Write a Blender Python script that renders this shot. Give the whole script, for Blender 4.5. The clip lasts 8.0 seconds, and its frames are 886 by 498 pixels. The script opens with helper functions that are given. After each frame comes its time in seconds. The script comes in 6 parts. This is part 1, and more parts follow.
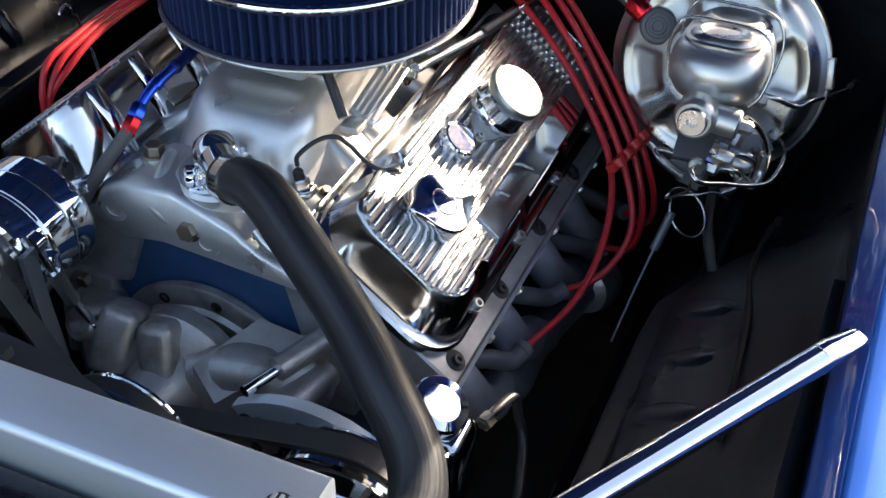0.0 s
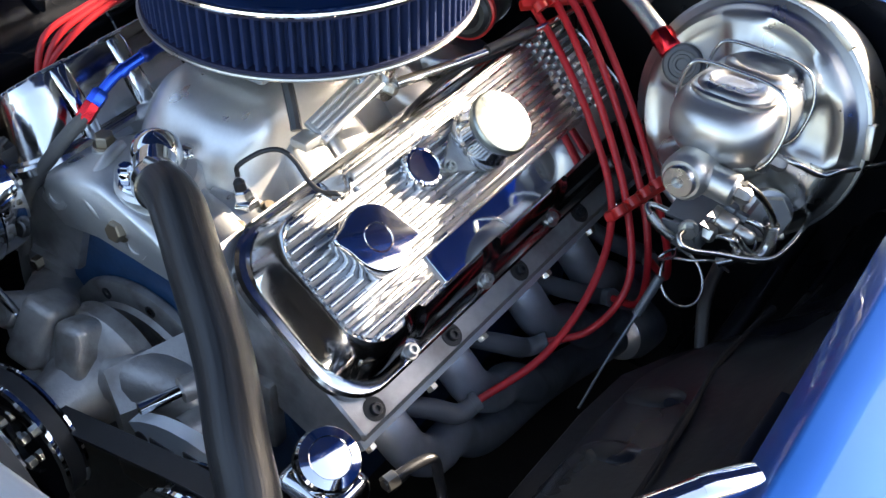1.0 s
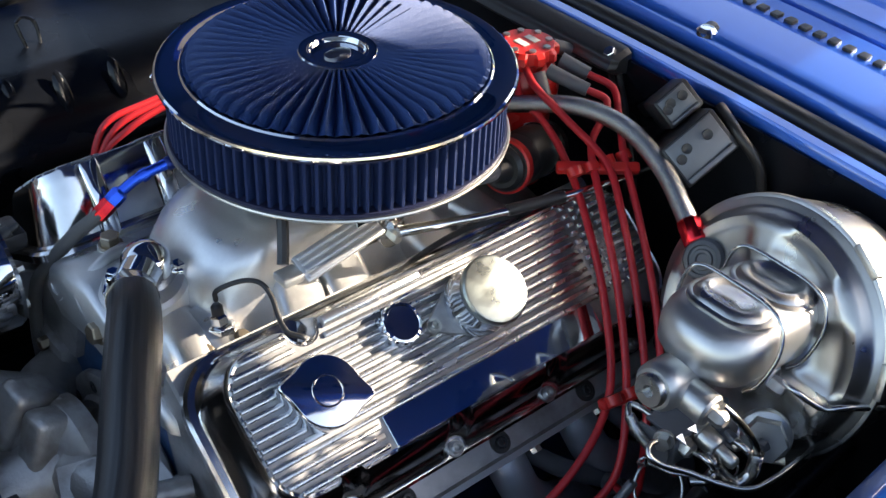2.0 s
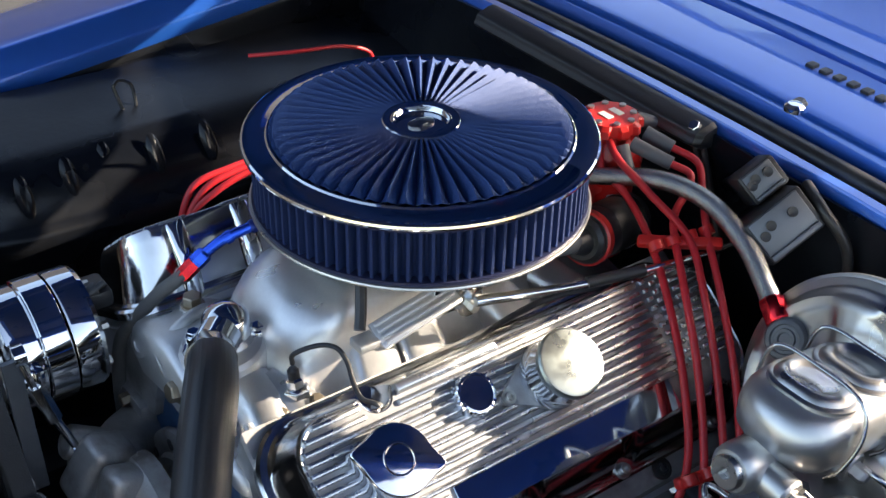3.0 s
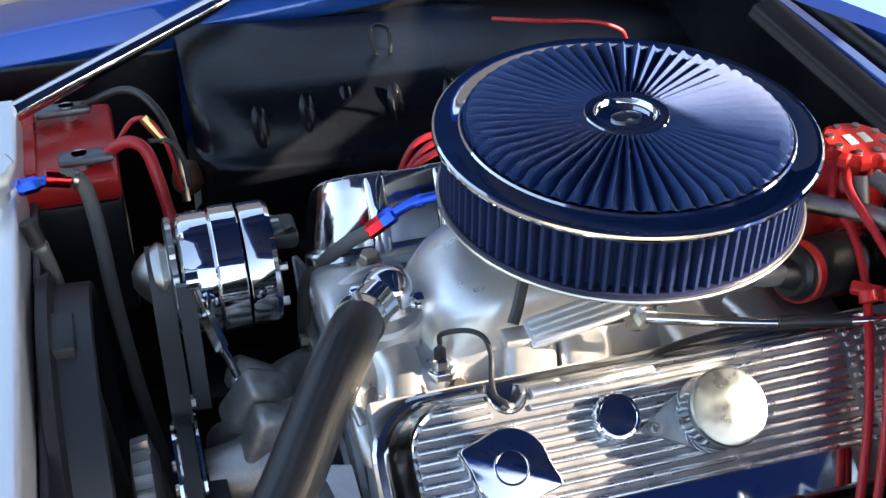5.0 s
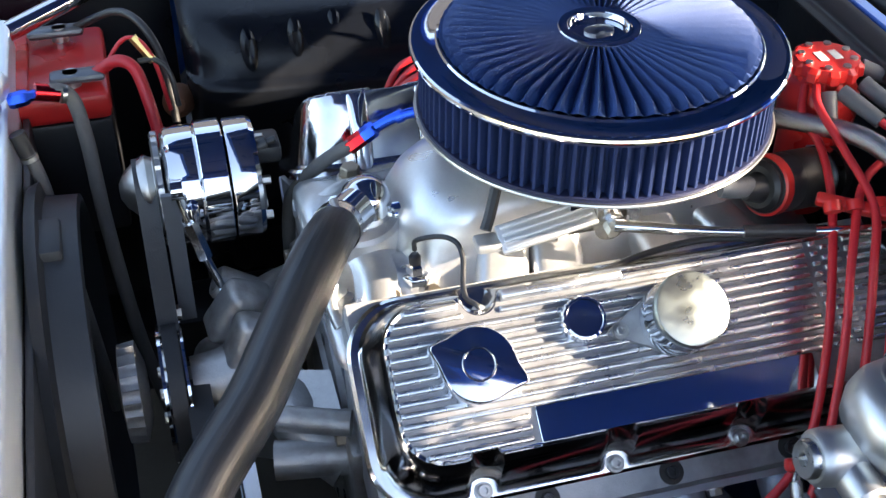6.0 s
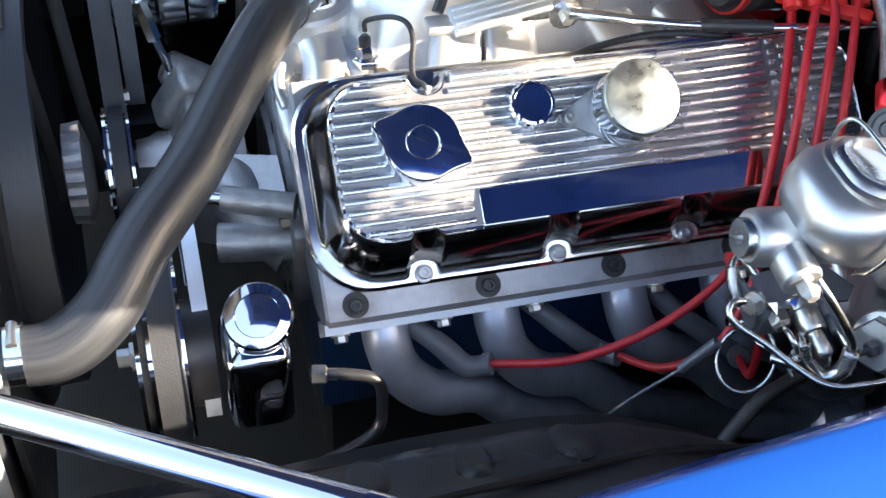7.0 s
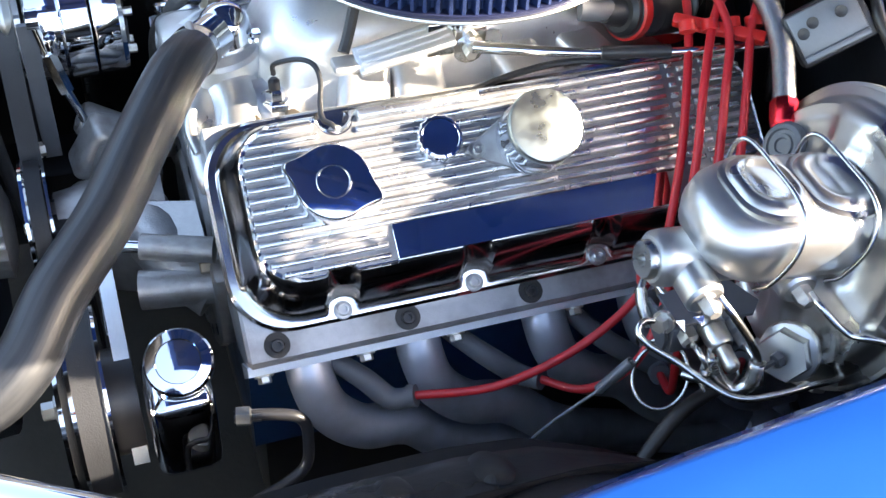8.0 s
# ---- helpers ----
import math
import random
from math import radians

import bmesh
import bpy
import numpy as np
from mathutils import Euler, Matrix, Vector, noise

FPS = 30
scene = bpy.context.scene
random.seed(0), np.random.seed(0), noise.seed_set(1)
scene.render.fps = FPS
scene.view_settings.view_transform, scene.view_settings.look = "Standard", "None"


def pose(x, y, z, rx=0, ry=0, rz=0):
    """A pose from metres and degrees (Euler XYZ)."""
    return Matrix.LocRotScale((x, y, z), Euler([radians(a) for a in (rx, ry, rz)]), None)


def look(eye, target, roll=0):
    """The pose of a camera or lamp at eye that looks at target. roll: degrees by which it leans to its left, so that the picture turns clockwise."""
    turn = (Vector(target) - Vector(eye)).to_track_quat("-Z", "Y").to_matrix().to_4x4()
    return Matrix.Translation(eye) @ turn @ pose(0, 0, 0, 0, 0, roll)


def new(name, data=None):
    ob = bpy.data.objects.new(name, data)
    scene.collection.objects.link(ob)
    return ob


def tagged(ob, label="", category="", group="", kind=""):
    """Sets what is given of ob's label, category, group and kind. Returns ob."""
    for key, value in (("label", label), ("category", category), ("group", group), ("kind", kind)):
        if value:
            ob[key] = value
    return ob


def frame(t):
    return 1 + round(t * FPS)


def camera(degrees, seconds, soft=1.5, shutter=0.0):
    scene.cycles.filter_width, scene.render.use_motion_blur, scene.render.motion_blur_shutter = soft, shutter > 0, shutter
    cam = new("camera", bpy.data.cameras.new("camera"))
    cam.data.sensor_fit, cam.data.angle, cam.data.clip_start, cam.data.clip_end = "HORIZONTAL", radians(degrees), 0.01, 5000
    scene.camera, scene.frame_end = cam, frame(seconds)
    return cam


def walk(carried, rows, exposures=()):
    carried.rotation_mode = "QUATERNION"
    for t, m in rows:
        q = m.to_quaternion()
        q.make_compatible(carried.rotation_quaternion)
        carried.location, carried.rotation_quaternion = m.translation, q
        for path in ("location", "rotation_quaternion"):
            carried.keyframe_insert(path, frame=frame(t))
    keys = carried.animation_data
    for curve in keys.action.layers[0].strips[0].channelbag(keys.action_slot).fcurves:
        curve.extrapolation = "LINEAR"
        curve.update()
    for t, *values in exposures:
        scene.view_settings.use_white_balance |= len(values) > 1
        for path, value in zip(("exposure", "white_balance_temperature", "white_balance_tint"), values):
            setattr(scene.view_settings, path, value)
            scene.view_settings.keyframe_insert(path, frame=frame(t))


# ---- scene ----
cam = camera(40.00, 8.0)
PATH = [
    (0, (-1.0977, -0.6222, 1.5642), (51.436, -0.833, -66.524)),
    (0.5, (-0.9743, -0.7759, 1.5534), (50.966, -0.446, -55.571)),
    (1, (-0.8531, -0.7908, 1.5464), (50.041, -0.465, -54.011)),
    (1.5, (-0.6796, -0.8760, 1.5624), (50.348, -2.587, -44.110)),
    (2, (-0.6405, -0.8974, 1.5901), (53.331, -2.093, -40.126)),
    (2.2, (-0.6422, -0.8985, 1.5954), (54.543, -1.544, -39.513)),
    (3.3, (-0.6195, -0.9024, 1.5955), (55.711, 0.042, -34.174)),
    (3.5, (-0.6133, -0.9081, 1.6022), (55.170, 0.896, -33.394)),
    (4, (-0.6218, -0.8870, 1.5855), (52.665, -1.788, -30.838)),
    (4.5, (-0.4832, -0.8876, 1.5839), (52.569, -1.728, -20.025)),
    (4.7, (-0.4587, -0.8944, 1.5876), (53.985, -1.030, -17.655)),
    (5.8, (-0.4306, -0.9654, 1.5827), (53.526, 0.239, -15.164)),
    (6, (-0.4264, -0.9762, 1.5637), (52.166, -0.403, -15.470)),
    (6.5, (-0.4148, -0.9998, 1.5209), (48.431, -2.190, -14.759)),
    (7, (-0.4057, -1.0243, 1.4962), (45.957, -2.731, -14.728)),
    (7.5, (-0.3798, -1.0332, 1.5011), (46.157, -1.768, -17.960)),
    (8, (-0.3765, -1.0412, 1.5150), (47.329, -1.967, -18.503)),
]
LIGHT = [(t, e, 7250, 12) for t, e in ((0, 1.85), (1.0, 2.28), (1.5, 2.13), (2.2, 1.75), (3.5, 2.08), (4.0, 2.27), (4.7, 2.2), (5.8, 2.55), (6.5, 2.59), (7.0, 2.94), (8, 3.12))]
walk(cam, [(t, pose(*eye, *turn)) for t, eye, turn in PATH], LIGHT)

# ---- world, sun and exposure ----
SUN_WAY = Vector((0.82, -0.365, 0.425)).normalized()
world = bpy.data.worlds.new("sky")
scene.world = world
world.use_nodes = True
wn = world.node_tree.nodes
sky = wn.new("ShaderNodeTexSky")
sky.sky_type = 'NISHITA'
sky.sun_disc = False
sky.sun_elevation = math.asin(SUN_WAY.z)
sky.sun_rotation = math.atan2(SUN_WAY.x, SUN_WAY.y)
sky.air_density, sky.dust_density, sky.ozone_density = 1.0, 1.6, 0.7
world.node_tree.links.new(sky.outputs[0], wn["Background"].inputs[0])
wn["Background"].inputs[1].default_value = 0.15
sun = new("sun", bpy.data.lights.new("sun", 'SUN'))
sun.data.energy, sun.data.angle, sun.data.color = 5.0, radians(0.5), (1.0, 0.92, 0.8)
sun.matrix_world = look(SUN_WAY * 20, (0, 0, 0.8))


# ---- materials ----
def material(name, base, metal=0.0, rough=0.5, coat=0.0, vary=0.12, grain=60.0, bump=0.0, bump_scale=200.0,
             stain=None, stain_scale=9.0, stain_amount=0.0, rough_vary=0.15, stretch=(1, 1, 1), spec=0.5, sheen=0.0, along=False, coat_rough=0.04):
    """A principled surface whose colour and gloss vary at two scales, with fine relief."""
    m = bpy.data.materials.new(name)
    m.use_nodes = True
    nt = m.node_tree
    n, l = nt.nodes, nt.links
    p = n["Principled BSDF"]
    p.inputs["Metallic"].default_value = metal
    p.inputs["Coat Weight"].default_value = coat
    p.inputs["Coat Roughness"].default_value = coat_rough
    p.inputs["Specular IOR Level"].default_value = spec
    p.inputs["Sheen Weight"].default_value = sheen
    co = n.new("ShaderNodeTexCoord")
    mp = n.new("ShaderNodeMapping")
    mp.inputs["Scale"].default_value = stretch
    l.new(co.outputs["UV" if along else "Object"], mp.inputs["Vector"])
    fine = n.new("ShaderNodeTexNoise")
    fine.inputs["Scale"].default_value, fine.inputs["Detail"].default_value = grain, 6.0
    l.new(mp.outputs[0], fine.inputs["Vector"])
    big = n.new("ShaderNodeTexNoise")
    big.inputs["Scale"].default_value, big.inputs["Detail"].default_value = stain_scale, 4.0
    l.new(mp.outputs[0], big.inputs["Vector"])
    ramp = n.new("ShaderNodeMapRange")
    ramp.inputs["To Min"].default_value, ramp.inputs["To Max"].default_value = 1 - vary, 1 + vary
    l.new(fine.outputs["Fac"], ramp.inputs["Value"])
    info = n.new("ShaderNodeObjectInfo")
    own = n.new("ShaderNodeMapRange")
    own.inputs["To Min"].default_value, own.inputs["To Max"].default_value = 0.95, 1.05
    l.new(info.outputs["Random"], own.inputs["Value"])
    both = n.new("ShaderNodeMath")
    both.operation = 'MULTIPLY'
    l.new(ramp.outputs[0], both.inputs[0])
    l.new(own.outputs[0], both.inputs[1])
    mul = n.new("ShaderNodeVectorMath")
    mul.operation = 'SCALE'
    mul.inputs[0].default_value = base
    l.new(both.outputs[0], mul.inputs["Scale"])
    colour = mul.outputs[0]
    if stain:
        sr = n.new("ShaderNodeMapRange")
        sr.inputs["From Min"].default_value, sr.inputs["From Max"].default_value = 0.48, 0.72
        sr.inputs["To Max"].default_value = stain_amount
        l.new(big.outputs["Fac"], sr.inputs["Value"])
        mix = n.new("ShaderNodeMix")
        mix.data_type = 'RGBA'
        l.new(sr.outputs[0], mix.inputs[0])
        l.new(colour, mix.inputs[6])
        mix.inputs[7].default_value = (*stain, 1)
        colour = mix.outputs[2]
    l.new(colour, p.inputs["Base Color"])
    rr = n.new("ShaderNodeMapRange")
    rr.inputs["From Min"].default_value, rr.inputs["From Max"].default_value = 0.3, 0.7
    rr.inputs["To Min"].default_value, rr.inputs["To Max"].default_value = rough * (1 - rough_vary), rough * (1 + rough_vary)
    l.new(big.outputs["Fac"], rr.inputs["Value"])
    l.new(rr.outputs[0], p.inputs["Roughness"])
    if bump:
        rel = n.new("ShaderNodeTexNoise")
        rel.inputs["Scale"].default_value, rel.inputs["Detail"].default_value = bump_scale, 4.0
        l.new(mp.outputs[0], rel.inputs["Vector"])
        b = n.new("ShaderNodeBump")
        b.inputs["Strength"].default_value, b.inputs["Distance"].default_value = bump, 0.002
        l.new(rel.outputs["Fac"], b.inputs["Height"])
        l.new(b.outputs[0], p.inputs["Normal"])
    return m


CHROME = material("chrome", (0.74, 0.75, 0.77), metal=1, rough=0.05, vary=0.03, rough_vary=0.5, bump=0.02, bump_scale=60)
POLISHED = material("polished_aluminium", (0.72, 0.72, 0.71), metal=1, rough=0.13, vary=0.05, rough_vary=0.4, bump=0.03, bump_scale=90)
BUFFED = material("buffed_aluminium", (0.66, 0.66, 0.66), metal=1, rough=0.15, vary=0.08, grain=40, rough_vary=0.5, bump=0.03, bump_scale=90, stain=(0.5, 0.5, 0.5), stain_scale=30, stain_amount=0.4)
RIBBED = material("rib_aluminium", (0.66, 0.655, 0.65), metal=0.95, rough=0.27, vary=0.04, rough_vary=0.12, stain_scale=30, bump=0.015, bump_scale=200)
# Groove darkness is put into the colour so the ribs stand out.
GROOVE = material("dark_groove_aluminium", (0.3, 0.3, 0.31), metal=0.9, rough=0.4, vary=0.15, grain=200, stain=(0.16, 0.16, 0.17), stain_scale=40, stain_amount=0.5)
SCUFFED = material("scuffed_aluminium", (0.38, 0.41, 0.39), metal=1, rough=0.34, vary=0.25, grain=90, stain=(0.26, 0.3, 0.29), stain_scale=45, stain_amount=0.6, rough_vary=0.3)
CAST = material("satin_cast_aluminium", (0.66, 0.66, 0.655), metal=0.82, rough=0.36, vary=0.06, grain=300, bump=0.12, bump_scale=900,
                stain=(0.5, 0.48, 0.45), stain_scale=16, stain_amount=0.5, rough_vary=0.35)
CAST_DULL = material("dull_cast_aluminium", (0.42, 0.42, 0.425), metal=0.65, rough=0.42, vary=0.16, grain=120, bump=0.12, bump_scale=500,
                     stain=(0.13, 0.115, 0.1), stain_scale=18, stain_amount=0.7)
# Weathered, and darkened to put the engine front's shade into the colour.
PUMP = material("darkened_weathered_aluminium", (0.4, 0.39, 0.38), metal=0.7, rough=0.42, vary=0.15, grain=120, bump=0.25, bump_scale=350,
                stain=(0.14, 0.11, 0.085), stain_scale=22, stain_amount=0.75)
STEEL = material("plated_steel", (0.5, 0.49, 0.47), metal=1, rough=0.33, vary=0.06, rough_vary=0.3, bump=0.04, bump_scale=200,
                 stain=(0.4, 0.37, 0.32), stain_scale=16, stain_amount=0.35)
MASTER = material("satin_aluminium", (0.55, 0.545, 0.535), metal=0.92, rough=0.36, vary=0.05, bump=0.06, bump_scale=700,
                  stain=(0.45, 0.44, 0.43), stain_scale=22, stain_amount=0.4)
BRUSHED = material("brushed_aluminium", (0.8, 0.86, 0.92), metal=0.8, rough=0.42, vary=0.05, stretch=(1, 0.05, 1), grain=500, bump=0.05, bump_scale=600)
HEADER = material("ceramic_coated_steel", (0.5, 0.53, 0.6), metal=0.7, rough=0.42, vary=0.12, bump=0.08, bump_scale=300,
                  stain=(0.16, 0.15, 0.15), stain_scale=14, stain_amount=0.5)
LINE = material("brake_line_steel", (0.55, 0.54, 0.52), metal=1, rough=0.25, vary=0.08)
BOLT = material("zinc_bolt", (0.5, 0.49, 0.46), metal=1, rough=0.32, vary=0.1, bump=0.1, bump_scale=400)
BOLT_OLD = material("bronzed_bolt", (0.3, 0.25, 0.19), metal=1, rough=0.42, vary=0.15, bump=0.15, bump_scale=400)
BRASS = material("brass", (0.72, 0.56, 0.24), metal=1, rough=0.3, vary=0.1)
BLUE = material("blue_car_paint", (0.008, 0.1, 0.47), metal=0.6, rough=0.36, coat=1.0, coat_rough=0.03, vary=0.04, grain=900, rough_vary=0.1)
BLOCK_BLUE = material("blue_engine_enamel", (0.02, 0.075, 0.18), rough=0.35, vary=0.1, bump=0.2, bump_scale=300, stain=(0.02, 0.03, 0.05), stain_scale=20, stain_amount=0.5)
# One cotton in two tones: side darkened for shade, top lightened for light.
FILTER = material("blue_cotton_shaded", (0.0055, 0.02, 0.085), rough=0.7, vary=0.2, grain=1400, bump=0.5, bump_scale=1500, spec=0.35)
FILTER_TOP = material("blue_cotton_lit", (0.015, 0.052, 0.19), rough=0.58, vary=0.2, grain=1400, bump=0.35, bump_scale=1500, spec=0.45)
# Bonnet blue darkened to put the underside's shade into the colour.
NAVY = material("shaded_bonnet_blue", (0.005, 0.03, 0.13), rough=0.3, coat=0.5, vary=0.1, grain=200)
HOSE = material("ribbed_black_rubber", (0.015, 0.0165, 0.0195), rough=0.4, vary=0.7, grain=1.0, stretch=(34, 3, 1), stain=(0.036, 0.037, 0.04), stain_scale=0.6, stain_amount=0.55,
                rough_vary=0.3, bump=0.25, bump_scale=1.4, along=True)
FILTER_DARK = material("filter_seal_rubber", (0.012, 0.016, 0.05), rough=0.5, vary=0.1)
BLACK = material("black_satin_paint", (0.0045, 0.0055, 0.008), rough=0.34, vary=0.35, grain=40, bump=0.14, bump_scale=110,
                 stain=(0.009, 0.009, 0.01), stain_scale=6, stain_amount=0.5, rough_vary=0.5, spec=0.32)
FLAP = material("matt_black_flap", (0.006, 0.006, 0.007), rough=0.85, vary=0.3, grain=60, spec=0.15)
PLASTIC = material("black_plastic", (0.018, 0.018, 0.02), rough=0.38, vary=0.15, bump=0.1, bump_scale=500)
RUBBER = material("black_rubber", (0.022, 0.02, 0.019), rough=0.42, vary=0.25, grain=200, bump=0.12, bump_scale=400,
                  stain=(0.06, 0.052, 0.045), stain_scale=25, stain_amount=0.6, rough_vary=0.3)
BELT = material("belt_rubber", (0.02, 0.021, 0.024), rough=0.55, vary=0.2, bump=0.2, bump_scale=600)
RED = material("red_silicone", (0.5, 0.018, 0.025), rough=0.42, vary=0.08, grain=150, bump=0.05, bump_scale=500)
RED_CAP = material("red_moulded_plastic", (0.55, 0.022, 0.02), rough=0.3, vary=0.06)
RED_ANO = material("red_anodised_aluminium", (0.75, 0.03, 0.04), metal=1, rough=0.24, vary=0.05)
BLUE_ANO = material("blue_anodised_aluminium", (0.03, 0.12, 0.72), metal=1, rough=0.24, vary=0.05)
BLUE_DARK = material("dark_blue_anodised", (0.02, 0.04, 0.2), metal=0.8, rough=0.35, vary=0.1)
BOOT = material("grey_boot", (0.1, 0.104, 0.115), rough=0.5, vary=0.1, bump=0.1, bump_scale=400)
BRAID = material("braided_steel", (0.46, 0.455, 0.44), metal=1, rough=0.24, vary=0.7, grain=700, bump=0.4, bump_scale=1300)
HOSE_GREY = material("braided_grey_hose", (0.13, 0.125, 0.12), rough=0.55, vary=0.3, grain=900, bump=0.6, bump_scale=1300)
SHROUD = material("grey_shroud", (0.022, 0.025, 0.03), rough=0.45, vary=0.12, bump=0.1, bump_scale=200)
FACE = material("grey_metal_face", (0.14, 0.15, 0.165), metal=0.6, rough=0.4, vary=0.1, bump=0.1, bump_scale=300)
# Dirt on the underside; also stands for shade in the bolt counterbores.
DARK = material("dark_dirt_and_shade", (0.03, 0.028, 0.027), rough=0.6, vary=0.4, grain=25, bump=0.5, bump_scale=60,
                stain=(0.035, 0.028, 0.022), stain_scale=5, stain_amount=0.6)
ASPHALT = material("asphalt", (0.05, 0.05, 0.05), rough=0.85, vary=0.4, grain=180, bump=0.5, bump_scale=250)
WALL = material("dark_backdrop", (0.035, 0.04, 0.055), rough=0.85, vary=0.25, grain=30, bump=0.4, bump_scale=80, stain=(0.02, 0.02, 0.025), stain_scale=0.7, stain_amount=0.6)
COPPER = material("rusty_steel", (0.2, 0.09, 0.05), metal=0.4, rough=0.6, vary=0.3, bump=0.3, bump_scale=200)
PAPER = material("white_printed_label", (0.75, 0.74, 0.7), rough=0.5, vary=0.03)
INK = material("black_print", (0.02, 0.02, 0.02), rough=0.5)
YELLOW = material("yellow_print", (0.7, 0.5, 0.05), rough=0.5)
BLUE.node_tree.nodes["Principled BSDF"].inputs["Coat IOR"].default_value = 1.65
GLASS = bpy.data.materials.new("windscreen_glass")
GLASS.use_nodes = True
gp = GLASS.node_tree.nodes["Principled BSDF"]
gp.inputs["Transmission Weight"].default_value, gp.inputs["Roughness"].default_value = 1.0, 0.0
gp.inputs["Base Color"].default_value = (0.8, 0.9, 0.86, 1)


# ---- building helpers ----
def finish(name, bm, mat, angle=38):
    bmesh.ops.recalc_face_normals(bm, faces=bm.faces)
    me = bpy.data.meshes.new(name)
    bm.to_mesh(me)
    bm.free()
    me.materials.append(mat)
    me.polygons.foreach_set("use_smooth", [True] * len(me.polygons))
    me.set_sharp_from_angle(angle=radians(angle))
    return me


def part(name, bm, mat, parent, label="", angle=38):
    """Links a bmesh, in world coordinates, as one mesh object under a thing or a part."""
    ob = new(name, finish(name, bm, mat, angle))
    ob.parent = parent
    if parent is not None and parent.type == 'EMPTY':
        ob.matrix_parent_inverse = Matrix.Translation(-parent.location)
    if label:
        ob["label"] = label
    return ob


def thing(name, at, label, category, group="", kind=""):
    ob = new(name)
    ob.location = at
    ob.empty_display_size = 0.02
    return tagged(ob, label, category, group, kind)


def solo(name, bm, mat, label, category, group="", kind="", angle=38):
    return tagged(part(name, bm, mat, None, angle=angle), label, category, group, kind)


def curve(points, n=40):
    """Catmull-Rom samples through the points."""
    P = [Vector(p) for p in points]
    Q = [2 * P[0] - P[1], *P, 2 * P[-1] - P[-2]]
    m, out = len(P) - 1, []
    for k in range(n + 1):
        s = min(m * k / n, m - 1e-9)
        i = int(s)
        t = s - i
        a, b, c, d = Q[i:i + 4]
        out.append(0.5 * (2 * b + (c - a) * t + (2 * a - 5 * b + 4 * c - d) * t * t + (3 * b - a - 3 * c + d) * t ** 3))
    return out


def tube(points, radius, seg=12, n=40, bm=None, straight=False, caps=True):
    """A swept tube; radius is a number or a function of 0..1 along it."""
    bm = bm or bmesh.new()
    pts = [Vector(p) for p in points] if straight else curve(points, n)
    rings, up = [], None
    for i, p in enumerate(pts):
        d = (pts[min(i + 1, len(pts) - 1)] - pts[max(i - 1, 0)]).normalized()
        if up is None:
            up = d.orthogonal().normalized()
        up = (up - d * up.dot(d)).normalized()
        side = d.cross(up)
        r = radius(i / (len(pts) - 1)) if callable(radius) else radius
        rings.append([bm.verts.new(p + r * (up * math.cos(2 * math.pi * k / seg) + side * math.sin(2 * math.pi * k / seg))) for k in range(seg)])
    uv = bm.loops.layers.uv.verify()
    for i, (a, b) in enumerate(zip(rings, rings[1:])):
        for k in range(seg):
            f = bm.faces.new((a[k], a[(k + 1) % seg], b[(k + 1) % seg], b[k]))
            for loop, u, v in zip(f.loops, (k, k + 1, k + 1, k), (i, i, i + 1, i + 1)):
                loop[uv].uv = (u / seg, v / len(rings))
    if caps:
        bm.faces.new(rings[0])
        bm.faces.new(rings[-1])
    return bm


def axis_matrix(origin, axis):
    """Maps local z to axis."""
    return Matrix.Translation(origin) @ Vector(axis).to_track_quat('Z', 'Y').to_matrix().to_4x4()


def lathe(profile, origin, axis=(0, 0, 1), seg=32, bm=None, wave=None):
    """Turns (radius, height) pairs about an axis. wave(angle, i) scales a radius."""
    bm = bm or bmesh.new()
    m = axis_matrix(origin, axis)
    rings = []
    for i, (r, h) in enumerate(profile):
        if r < 1e-6:
            rings.append([bm.verts.new(m @ Vector((0, 0, h)))])
            continue
        rings.append([bm.verts.new(m @ Vector((r * (wave(2 * math.pi * k / seg, i) if wave else 1) * math.cos(2 * math.pi * k / seg),
                                               r * (wave(2 * math.pi * k / seg, i) if wave else 1) * math.sin(2 * math.pi * k / seg), h))) for k in range(seg)])
    for a, b in zip(rings, rings[1:]):
        for k in range(seg):
            q = (k + 1) % seg
            if len(a) == 1 and len(b) == 1:
                continue
            if len(a) == 1:
                bm.faces.new((a[0], b[q], b[k]))
            elif len(b) == 1:
                bm.faces.new((a[k], a[q], b[0]))
            else:
                bm.faces.new((a[k], a[q], b[q], b[k]))
    for ring in (rings[0], rings[-1]):
        if len(ring) > 2:
            bm.faces.new(ring)
    return bm


def box(lo, hi, bevel=0.003, m=None, bm=None, segs=2):
    """A box between two corners with rounded edges, moved by m."""
    own = bmesh.new()
    bmesh.ops.create_cube(own, size=1)
    lo, hi = Vector(lo), Vector(hi)
    for v in own.verts:
        v.co = Vector([lo[k] + (v.co[k] + 0.5) * (hi[k] - lo[k]) for k in range(3)])
    if bevel:
        bmesh.ops.bevel(own, geom=own.edges[:], offset=bevel, segments=segs, affect='EDGES', profile=0.5)
    if m is not None:
        own.transform(m)
    if bm is None:
        return own
    return merge(bm, own)


def merge(bm, other):
    tmp = bpy.data.meshes.new("tmp")
    other.to_mesh(tmp)
    other.free()
    bm.from_mesh(tmp)
    bpy.data.meshes.remove(tmp)
    return bm


